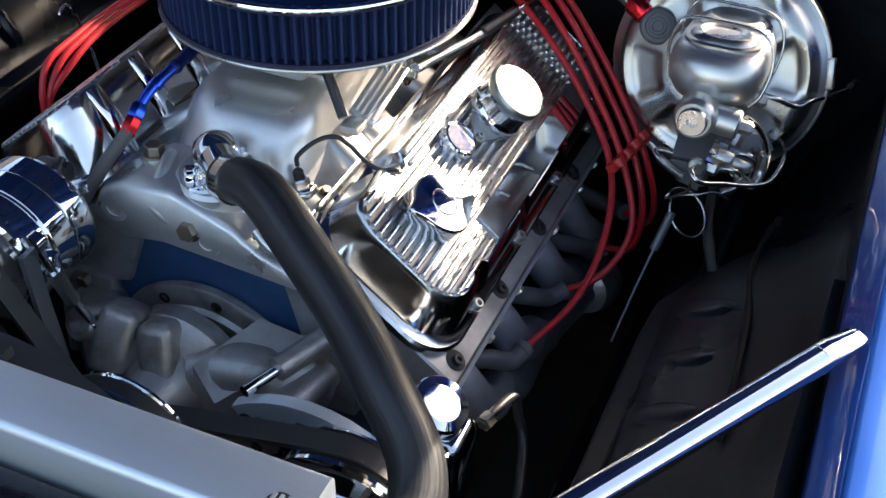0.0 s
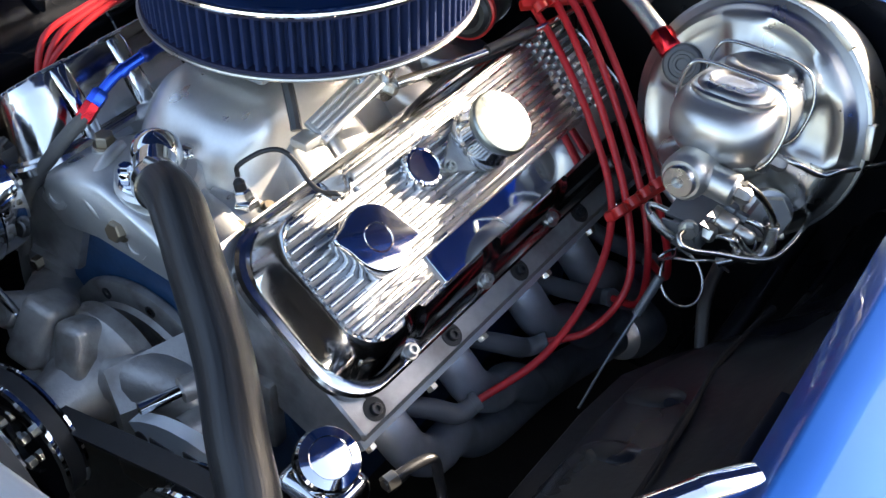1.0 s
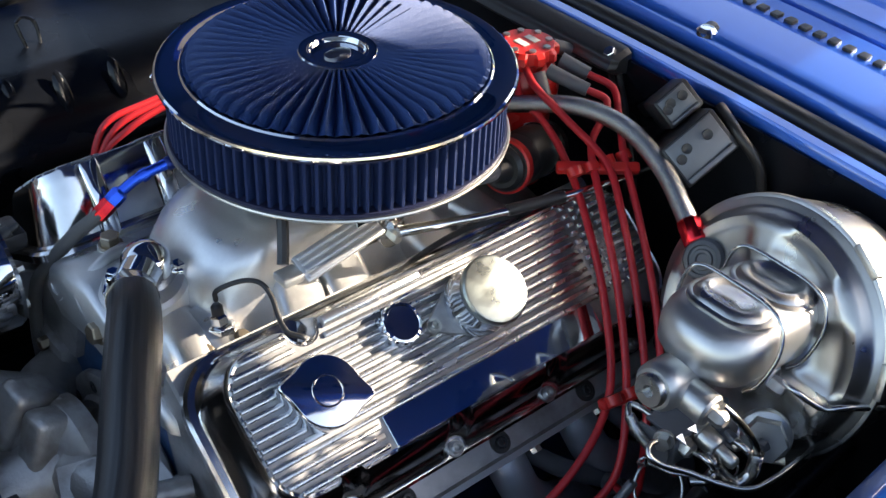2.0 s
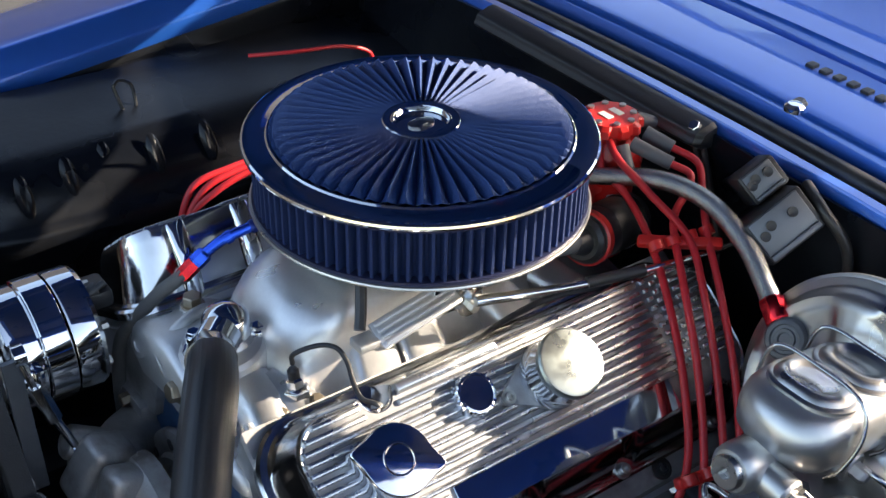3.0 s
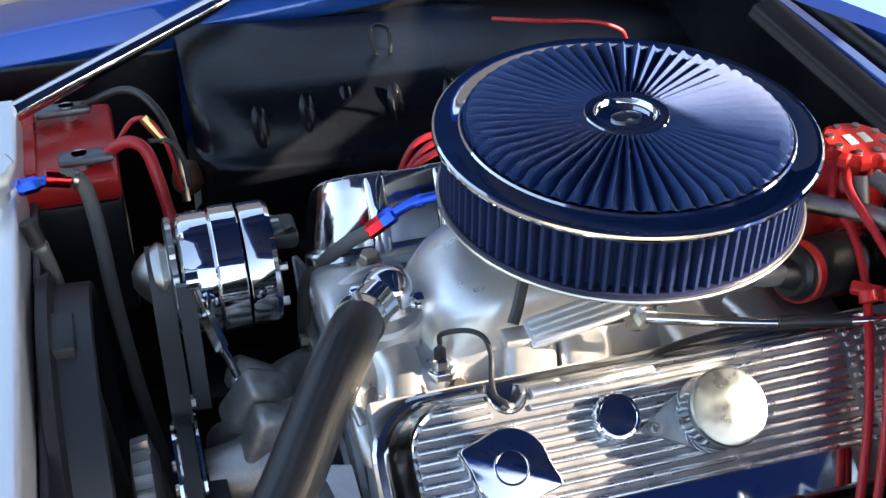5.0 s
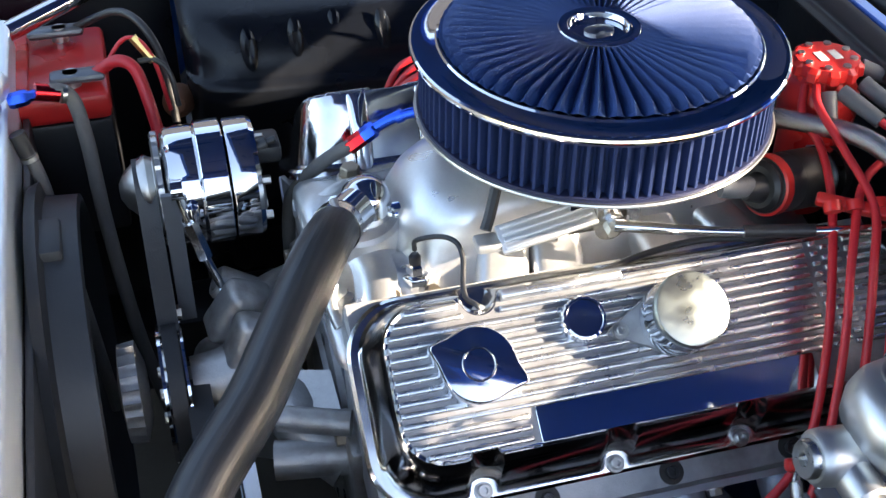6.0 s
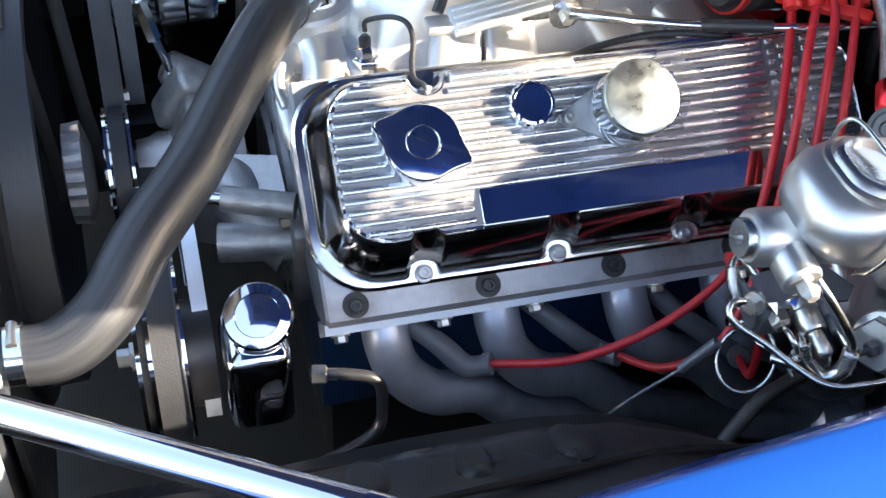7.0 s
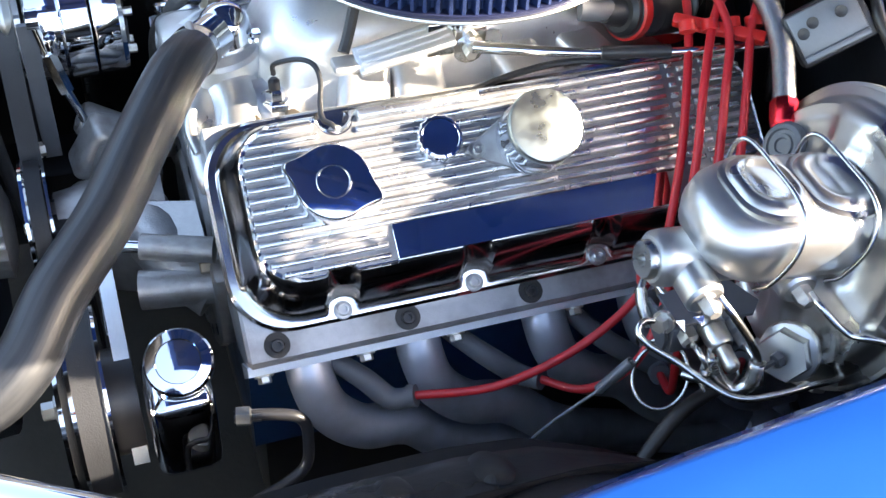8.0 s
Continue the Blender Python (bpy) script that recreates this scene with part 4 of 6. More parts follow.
    part("lower_ear", box((-0.405, cy + 0.02, cz - 0.085), (-0.39, cy + 0.05, cz - 0.05), 0.005), CHROME, g)
    part("terminal", lathe([(0.008, 0), (0.008, 0.02), (0.004, 0.02), (0.004, 0.03)], (-0.328, cy - 0.02, cz + 0.045), (1, 0, 0.4), 12), PLASTIC, g)
    k = thing("alternator_bracket", (-0.42, 0.085, 0.72), "flat steel alternator bracket behind the belt", "bracket")
    part("strap", loft([[(-0.42 + dx, y + dy, z) for dx, dy in ((-0.009, -0.003), (0.009, -0.003), (0.009, 0.003), (-0.009, 0.003))] for y, z in ((0.082, 0.672), (0.084, 0.7), (0.09, 0.76), (0.095, 0.83))]), FACE, k, "", 30)
    bolt((-0.429, 0.083, 0.682), (-1, 0, 0), 0.008, 0.008, BOLT, k)
    r = thing("alternator_rod", (-0.38, 0.09, 0.74), "threaded chrome adjusting rod below the alternator", "adjusting rod")
    part("upper_end", lathe([(0.0, -0.007), (0.011, -0.006), (0.011, 0.006), (0.0, 0.007)], (-0.412, 0.09, 0.838), (1, 0, 0), 20), CHROME, r)
    part("rod", tube([(-0.412, 0.089, 0.835), (-0.398, 0.079, 0.775), (-0.378, 0.07, 0.712)], 0.0048, 12, 8), CHROME, r)
    part("adjuster", tube([(-0.404, 0.083, 0.8), (-0.393, 0.0765, 0.756)], 0.0085, 6, 2, straight=True), POLISHED, r, "hexagonal adjuster")
    part("lower_end", lathe([(0.0, -0.008), (0.012, -0.007), (0.012, 0.007), (0.0, 0.008)], (-0.377, 0.069, 0.705), (1, 0.3, 0), 20), CHROME, r)
    part("bracket", box((-0.39, 0.03, 0.655), (-0.33, 0.085, 0.7), 0.008), CAST_DULL, r)


def build_intake():
    g = thing("intake_manifold", (0, 0, 0.77), "satin cast aluminium intake manifold between the valve covers", "intake manifold")
    loops = []
    for z, x0, x1, y0, r in ((0.765, -0.235, 0.25, 0.125, 0.05), (0.785, -0.226, 0.24, 0.1, 0.05), (0.81, -0.216, 0.2, 0.085, 0.052), (0.84, -0.207, 0.17, 0.08, 0.056), (0.862, -0.196, 0.15, 0.077, 0.058), (0.875, -0.184, 0.145, 0.071, 0.055), (0.882, -0.17, 0.138, 0.063, 0.052), (0.885, -0.15, 0.13, 0.053, 0.045)):
        loops.append([(x, y, z) for x, y in rounded(x0, x1, -y0, y0, r, 8)])
    part("plenum", loft(loops), CAST, g, "smooth domed plenum", 50)
    for side in (-1, 1):
        for x0, x1 in ((-0.098, -0.128), (-0.052, -0.066), (0.035, 0.06), (0.09, 0.15)):
            path = ((x0, 0.03, 0.834), (0.65 * x0 + 0.35 * x1, 0.068, 0.822), (0.3 * x0 + 0.7 * x1, 0.1, 0.806), (x1, 0.125, 0.789), (x1, 0.158, 0.768))
            loops = []
            for k, (x, y, z) in enumerate(path):
                slope = (0.25, 0.36, 0.5, 0.57, 0.6)[k]
                loops.append([(x + a, side * (y + b * math.sin(slope)), z + b * math.cos(slope)) for a, b in rounded(-0.027, 0.027, -0.03, 0.022, 0.013, 5)])
            part("runner", loft(loops), CAST, g, "squared runner with rounded edges", 50)
        part("port_flange", box((-0.25, -0.02, -0.012), (0.25, 0.02, 0.012), 0.004, Matrix.Translation((0, side * 0.148, 0.792)) @ pose(0, 0, 0, side * 45, 0, 0)), CAST, g)
        for x in (-0.235, -0.135, -0.02, 0.1):
            bolt((x, side * 0.142, 0.806), (0, side * -0.6, 0.8), 0.0075, 0.008, BOLT, g, washer=0.01)
    # front water crossover
    loops = []
    for x, k in ((-0.291, 0.86), (-0.288, 0.93), (-0.281, 0.98), (-0.27, 1.0), (-0.225, 1.0), (-0.2, 0.95)):
        loops.append([(x, 0.01 + (y - 0.01) * k, 0.79 + (z - 0.79) * k) for y, z in ((-0.14, 0.755), (-0.135, 0.772), (-0.09, 0.788), (-0.055, 0.812), (0.02, 0.84), (0.075, 0.832), (0.115, 0.81), (0.13, 0.78), (0.1, 0.758), (0.04, 0.768), (-0.05, 0.762))])
    part("crossover", loft(loops), CAST, g, "front water crossover", 60)
    part("neck_boss", lathe([(0.046, -0.03), (0.044, 0.0), (0.04, 0.004), (0, 0.004)], (-0.24, -0.008, 0.838), (-0.1, -0.05, 1), 32), CAST, g)
    # The far port's black plug puts an open hole's shade into colour.
    for y, z in ((0.092, 0.797), (-0.02, 0.787)):
        part("port", lathe([(0.018, -0.01), (0.016, 0.004), (0.0095, 0.005), (0.0095, -0.006), (0, -0.006)], (-0.286, y, z), (-1, 0, 0.25), 24), CAST, g)
        part("plug", lathe([(0.0092, -0.006), (0.0092, -0.003), (0, -0.003)], (-0.286, y, z), (-1, 0, 0.25), 6), PLASTIC if y > 0 else BOLT_OLD, g)
    for at in ((-0.232, 0.075, 0.842),):
        part("bolt_boss", lathe([(0.017, -0.05), (0.014, -0.008), (0.0, -0.008)], at, (0, 0, 1), 20), CAST, g)
        bolt((at[0], at[1], at[2] - 0.008), (0, 0, 1), 0.0105, 0.013, BOLT_OLD, g, washer=0.013)
    bolt((-0.288, 0.0, 0.797), (-1, 0, 0.2), 0.011, 0.012, BOLT_OLD, g, washer=0.014)
    # pockets and ribs of the crossover
    for y0, y1, z0, z1 in ((0.055, 0.02, 0.822, 0.79), (-0.075, -0.11, 0.815, 0.79)):
        part("rib", tube([(-0.282, y0, z0), (-0.287, 0.5 * (y0 + y1), 0.5 * (z0 + z1)), (-0.283, y1, z1)], 0.006, 10, 8), CAST, g)
    part("rib", tube([(-0.225, 0.06, 0.835), (-0.25, 0.05, 0.838), (-0.283, 0.045, 0.822)], 0.007, 10, 8), CAST, g)
    part("water_passage", tube([(-0.24, -0.02, 0.805), (-0.232, -0.06, 0.798), (-0.238, -0.1, 0.785), (-0.245, -0.14, 0.768)], lambda q: 0.03 - 0.004 * q, 20, 20), CAST, g, "rounded water passage")
    part("water_passage", tube([(-0.22, -0.05, 0.8), (-0.205, -0.09, 0.79), (-0.2, -0.13, 0.775)], 0.026, 20, 16), CAST, g, "rounded water passage")
    # Ringed hole; a black disc paints in the shade inside it.
    part("port", lathe([(0.013, -0.012), (0.0125, 0.003), (0.0085, 0.0035), (0.0085, 0.0), (0, 0.0)], (-0.24, -0.115, 0.805), (-0.2, -0.45, 0.85), 22), CAST, g)
    part("plug", lathe([(0.0083, 0.0), (0.0083, 0.0025), (0, 0.0025)], (-0.24, -0.115, 0.805), (-0.2, -0.45, 0.85), 6), PLASTIC, g, "dark disc for the shade in an open hole")
    part("sender_rib", loft([[(-0.2015 + dx, y, z) for dx in (-0.016, 0.016)] + [(-0.2015 + dx * 1.3, y, z - 0.05) for dx in (0.016, -0.016)] for y, z in ((-0.085, 0.812), (-0.105, 0.806), (-0.13, 0.79), (-0.15, 0.77))]), CAST, g, "sloping cast rib")
    for at in ((-0.19, -0.105, 0.81), (-0.226, -0.098, 0.805)):
        bolt(at, (0, -0.4, 0.9), 0.006, 0.007, BOLT_OLD, g, washer=0.0085)
    # thermostat elbow
    e = thing("thermostat_elbow", (-0.235, -0.012, 0.842), "mirror chrome thermostat housing elbow on the manifold", "thermostat housing")
    part("elbow", lathe([(0.032, -0.024), (0.0295, -0.016), (0.0278, -0.011), (0.0262, -0.004), (0.0257, 0.002), (0.0248, 0.008), (0.0225, 0.0145), (0.018, 0.0195), (0.012, 0.0233), (0.006, 0.0252), (0.0, 0.0257)], (-0.2325, -0.0035, 0.8555), (-0.06, -0.06, 1), 40), CHROME, e, "domed mirror elbow", 60)
    part("outlet", tube([(-0.233, -0.004, 0.855), (-0.246, -0.016, 0.8565), (-0.268, -0.039, 0.8585)], lambda q: 0.0225 - 0.0015 * q, 28, 10), CHROME, e, "outlet neck", 60)
    part("flange", loft([[(-0.2325 + 0.047 * k * math.cos(a), -0.0035 + (0.031 * k) * math.sin(a), z) for a in [2 * math.pi * i / 40 for i in range(40)]] for z, k in ((0.831, 1), (0.839, 1), (0.841, 0.96))]), CHROME, e)
    for dx, dy in ((-0.036, 0.014), (0.036, -0.012)):
        part("bolt_pillar", lathe([(0.009, -0.018), (0.009, 0.0), (0.008, 0.002), (0.0, 0.002)], (-0.2325 + dx * 0.8, -0.0035 + dy, 0.846), (0, 0, 1), 20), CHROME, e)
        bolt((-0.2325 + dx * 0.8, -0.0035 + dy, 0.848), (0, 0, 1), 0.0068, 0.006, CHROME, e)
    # coolant sender with its lead
    s = thing("temperature_sender", (-0.2, -0.08, 0.81), "brass temperature sender with a black lead, in the manifold", "sensor")
    part("body", lathe([(0.0145, -0.004), (0.0145, 0.011), (0.0125, 0.0135), (0.0095, 0.0145), (0.0095, 0.0225), (0.0075, 0.0245), (0.0, 0.0245)], (-0.2015, -0.088, 0.806), (0, 0.25, 1), 6), POLISHED, s, "bright hexagon body")
    part("tip", lathe([(0.006, 0.0), (0.006, 0.009), (0.0035, 0.012), (0.0, 0.0125)], (-0.2015, -0.082, 0.829), (0, 0.2, 1), 16), PLASTIC, s)
    part("lead", tube([(-0.2015, -0.08, 0.845), (-0.2, -0.081, 0.857), (-0.18, -0.093, 0.8665), (-0.168, -0.108, 0.868), (-0.166, -0.124, 0.86), (-0.172, -0.145, 0.85), (-0.174, -0.163, 0.846), (-0.168, -0.176, 0.847), (-0.165, -0.18, 0.84)], 0.0026, 10, 50), PLASTIC, s)
    part("grommet", lathe([(0.0075, -0.014), (0.0075, 0.008), (0.006, 0.012), (0.003, 0.014)], (-0.165, -0.179, 0.832), (-0.12, 0.3, 1), 20), CAST_DULL, s, "pale sleeve in the cover notch")
    part("boss", tube([(-0.2015, -0.095, 0.77), (-0.2015, -0.09, 0.808)], 0.019, 20, 2, straight=True), CAST, s)
    # radiator hose
    h = thing("radiator_hose", (-0.4, -0.2, 0.8), "black rubber upper radiator hose held by clamps", "hose")
    path = [(-0.264, -0.034, 0.8575), (-0.2917, -0.0929, 0.8745), (-0.3333, -0.1584, 0.8578), (-0.3791, -0.2289, 0.8324), (-0.4276, -0.2882, 0.8118), (-0.4624, -0.3318, 0.785), (-0.5012, -0.3509, 0.7681), (-0.548, -0.35, 0.768)]
    part("hose", tube(path, lambda q: 0.0228 + 0.0027 * min(1, 6 * q, 6 * (1 - q)), 40, 90), HOSE, h)
    for a, b in ((path[0], path[1]), (path[-1], path[-2])):
        a, b = Vector(a), Vector(b)
        d = (b - a).normalized()
        part("clamp", tube([a + d * 0.008, a + d * 0.021], 0.0252, 28, 2, straight=True), POLISHED, h, "bright band clamp")
        part("clamp_screw", tube([a + d * 0.0145 + Vector((0, -0.012, 0.0225)), a + d * 0.0145 + Vector((0, 0.012, 0.0225))], 0.0045, 10, 2, straight=True), BOLT, h)


def build_carburettor():
    g = thing("carburettor", (0, 0, 0.885), "carburettor with throttle linkage under the air cleaner", "carburettor")
    part("base", box((-0.09, -0.068, 0.886), (0.085, 0.068, 0.9), 0.004), CAST, g)
    part("body", box((-0.085, -0.055, 0.9), (0.08, 0.055, 0.927), 0.006), CAST_DULL, g)
    for x in (-0.105, 0.1):
        part("float_bowl", box((x - 0.022, -0.05, 0.894), (x + 0.022, 0.05, 0.926), 0.006), CAST_DULL, g)
    part("linkage_plate", box((-0.06, -0.118, 0.862), (0.0, -0.112, 0.898), 0.002), POLISHED, g, "bright cut linkage plate")
    part("lever", box((-0.035, -0.124, 0.868), (-0.02, -0.117, 0.92), 0.002), POLISHED, g)
    part("cam", lathe([(0.016, 0), (0.016, 0.006), (0.006, 0.007), (0, 0.007)], (-0.02, -0.118, 0.87), (0, -1, 0), 14), POLISHED, g)
    bolt((-0.02, -0.125, 0.868), (0, -1, 0), 0.006, 0.008, BOLT, g)
    part("support_arm", tube([(-0.115, -0.07, 0.915), (-0.13, -0.092, 0.885), (-0.138, -0.102, 0.872)], 0.006, 8, 6), PLASTIC, g)
    part("cable_bracket", box((-0.152, -0.126, 0.862), (-0.128, -0.104, 0.872), 0.003, None), CAST, g, "stamped bracket")
    arm = Matrix.Translation((-0.1, -0.118, 0.876)) @ pose(0, 0, 0, 30, -12, 0)
    part("bracket_arm", box((-0.03, -0.015, -0.003), (0.065, 0.015, 0.003), 0.002, arm), CAST, g, "satin ribbed arm")
    for k in range(4):
        part("arm_ridge", box((-0.026, -0.0125 + 0.007 * k, 0.0025), (0.062, -0.0085 + 0.007 * k, 0.0052), 0.0012, arm), CAST, g)
    r = thing("throttle_rod", (0.05, -0.15, 0.88), "bright steel throttle rod to the firewall", "rod")
    part("rod", tube([(-0.02, -0.132, 0.877), (0.09, -0.1614, 0.8695), (0.2, -0.19, 0.872), (0.33, -0.215, 0.878)], lambda q: 0.0062 - 0.002 * min(1.0, 2.5 * q), 12, 24), POLISHED, r)
    part("sleeve", tube([(0.1, -0.164, 0.87), (0.165, -0.181, 0.871)], 0.0065, 10, 2, straight=True), PLASTIC, r)
    w = thing("vacuum_hose", (0.03, -0.15, 0.84), "thin black vacuum hose along the manifold", "hose")
    part("hose", tube([(-0.085, -0.128, 0.815), (-0.035, -0.14, 0.829), (0.003, -0.134, 0.834), (0.033, -0.136, 0.842), (0.066, -0.14, 0.848), (0.1, -0.149, 0.851), (0.1336, -0.158, 0.8471), (0.1652, -0.172, 0.8379), (0.2, -0.18, 0.82)], 0.0036, 8, 48), PLASTIC, w)


def build_air_cleaner():
    g = thing("air_cleaner", (0, 0, 0.925), "round air cleaner with blue pleated filter and chrome lid", "air cleaner")
    mid = (0.003, -0.002, 0)
    part("base_plate", lathe([(0.05, 0.927), (0.165, 0.927), (0.176, 0.9288), (0.1788, 0.9302), (0.1795, 0.932), (0.1787, 0.9336), (0.177, 0.934), (0.05, 0.933)], mid, seg=128), STEEL, g, "plated base plate", 30)
    part("neck", lathe([(0.066, 0.918), (0.066, 0.926), (0.05, 0.926), (0.05, 0.918)], (0, 0, 0), seg=32), CAST_DULL, g)

    def pleat(n, r0, r1, z0, z1):
        bm = bmesh.new()
        lo, hi = [], []
        for k in range(n * 4):
            r = (r0, r1, r1, r0)[k % 4]
            a = 2 * math.pi * k / (n * 4)
            lo.append(bm.verts.new((mid[0] + r * math.cos(a), mid[1] + r * math.sin(a), z0)))
            hi.append(bm.verts.new((mid[0] + r * math.cos(a), mid[1] + r * math.sin(a), z1)))
        for k in range(n * 4):
            q = (k + 1) % (n * 4)
            bm.faces.new((lo[k], lo[q], hi[q], hi[k]))
        return bm
    part("filter_element", pleat(94, 0.164, 0.1742, 0.9345, 0.9965), FILTER, g, "blue pleated cotton element, darkened for shade", 20)
    part("lower_seal", lathe([(0.158, 0.933), (0.1765, 0.933), (0.1765, 0.938), (0.158, 0.938)], mid, seg=96), FILTER_DARK, g)
    part("upper_seal", lathe([(0.158, 0.9935), (0.1765, 0.9935), (0.1765, 0.9995), (0.158, 0.9995)], mid, seg=96), FILTER_DARK, g)
    part("lid_ring", lathe([(0.15, 0.9985), (0.181, 0.9985), (0.1832, 1.0), (0.1838, 1.0022), (0.183, 1.0046), (0.181, 1.0058), (0.1785, 1.0056), (0.1765, 1.0052), (0.163, 1.0068), (0.1585, 1.0074), (0.1568, 1.009), (0.1548, 1.0092), (0.153, 1.0076), (0.152, 1.005)], mid, seg=144), CHROME, g, "chrome lid ring with rolled edges", 30)
    # radial pleats of the breathing lid
    bm = bmesh.new()
    n = 58
    cols = []
    for k in range(2 * n):
        a = 2 * math.pi * k / (2 * n)
        high = k % 2 == 0
        row = []
        for s in (0.0, 0.08, 0.3, 0.6, 0.9, 0.97, 1.0):
            r = 0.036 + (0.1545 - 0.036) * s
            amp = (0.0024 + 0.0078 * s) * (1 if s < 0.93 else (0.55 if s < 0.99 else 0.1))
            z = 1.0128 + 0.003 * (1 - s) + (amp if high else -amp) * 0.85 - (0.002 if s > 0.95 else 0)
            row.append(bm.verts.new((mid[0] + r * math.cos(a), mid[1] + r * math.sin(a), z)))
        cols.append(row)
    for a, b in zip(cols, cols[1:] + cols[:1]):
        for k in range(len(a) - 1):
            bm.faces.new((a[k], a[k + 1], b[k + 1], b[k]))
    part("top_element", bm, FILTER_TOP, g, "blue radially pleated top element, lightened for light", 15)
    part("hub", lathe([(0.0395, 1.012), (0.0412, 1.0145), (0.0408, 1.0172), (0.0395, 1.0184), (0.0378, 1.0186), (0.0312, 1.0182), (0.0302, 1.0188), (0.0288, 1.0188), (0.0282, 1.0178), (0.0276, 1.013), (0.026, 1.012), (0.0, 1.0115)], mid, seg=64), CHROME, g, "chrome centre dish", 22)
    part("wing_nut", lathe([(0.0115, 1.0115), (0.0115, 1.0142), (0.0075, 1.0158), (0.0, 1.0162)], mid, seg=24, wave=lambda a, i: 1 + (0.3 * math.cos(2 * a) if i < 2 else 0)), STEEL, g)


def build_ignition():
    g = thing("distributor", (0.245, -0.02, 0.8), "red distributor cap with grey spark plug boots", "distributor")
    dx, dy = 0.243, -0.03
    part("body", lathe([(0.03, 0), (0.03, 0.05), (0.034, 0.055), (0.034, 0.1), (0.04, 0.115), (0.04, 0.13)], (dx, dy, 0.79), seg=28), RED_CAP, g, "red lower housing")
    part("cap", lathe([(0.04, 0.9), (0.041, 0.915), (0.039, 0.93), (0.031, 0.944), (0.031, 0.95), (0.0345, 0.953), (0.034, 0.962), (0.0315, 0.966), (0.0, 0.967)], (dx, dy, 0), seg=80, wave=lambda a, i: 1 + (0.1 * (1 if math.cos(10 * a) > 0 else -0.5) if i in (4, 5, 6) else 0)), RED_CAP, g, "red moulded cap", 28)
    for k in range(8):
        a = 2 * math.pi * k / 8 + 0.3
        part("screw", lathe([(0.004, 0), (0.004, 0.002), (0, 0.0022)], (dx + 0.026 * math.cos(a), dy + 0.026 * math.sin(a), 0.9665), seg=12), BOLT, g)
    for k in (0, 1):
        part("emblem", box((dx - 0.012 + 0.016 * k, dy - 0.009, 0.9668), (dx - 0.003 + 0.016 * k, dy + 0.009, 0.9676), 0.0002, None), PAPER, g, "plain white emblem")
    for at, to in (((0.226, -0.068, 0.948), (0.222, -0.088, 0.925)), ((0.24, -0.07, 0.948), (0.262, -0.112, 0.935)), ((0.27, -0.06, 0.948), (0.285, -0.09, 0.938)), ((0.285, -0.03, 0.948), (0.31, -0.045, 0.94))):
        part("boot", tube([at, to], lambda s: 0.0088 - 0.001 * s, 14, 4), BOOT, g, "grey rubber boot")
    c = thing("ignition_coil", (0.2, -0.1, 0.86), "black ignition coil canister with a red end ring", "ignition coil")
    ax = (0.75, 0.25, -0.18)
    part("can", lathe([(0.0, -0.045), (0.028, -0.045), (0.03, -0.042), (0.03, 0.06), (0.027, 0.064), (0, 0.064)], (0.192, -0.088, 0.862), ax, 36), PLASTIC, c, "black enamelled can")
    part("end_ring", lathe([(0.0302, -0.044), (0.0316, -0.043), (0.0316, -0.034), (0.0302, -0.033)], (0.192, -0.088, 0.862), ax, 36), RED_CAP, c, "red end ring")
    part("label_band", lathe([(0.0303, -0.012), (0.0308, -0.011), (0.0308, 0.03), (0.0303, 0.031)], (0.192, -0.088, 0.862), ax, 36), INK, c, "black label")
    part("end_cap", lathe([(0.0265, 0.0445), (0.0265, 0.049), (0.022, 0.053), (0.0, 0.053)], (0.192, -0.088, 0.862), (-0.75, -0.25, 0.18), 36), PLASTIC, c, "black moulded end cap")
    part("tower", lathe([(0.02, 0.0), (0.015, 0.012), (0.01, 0.03), (0, 0.03)], (0.152, -0.102, 0.871), (-0.75, -0.25, 0.18), 24), PLASTIC, c)
    part("lead_boot", tube([(0.132, -0.108, 0.878), (0.112, -0.114, 0.884), (0.098, -0.112, 0.886)], 0.0105, 14, 6), BOOT, c, "grey boot")
    part("mark", box((-0.008, -0.006, 0.0305), (0.01, 0.006, 0.0313), 0.0003, axis_matrix((0.197, -0.086, 0.862), ax) @ Matrix.Rotation(radians(-100), 4, 'Z') @ pose(0, 0, 0, 0, 90, 0)), PAPER, c)
    part("clamp", lathe([(0.031, 0.034), (0.0325, 0.034), (0.0325, 0.046), (0.031, 0.046)], (0.192, -0.088, 0.862), ax, 32), CHROME, c)
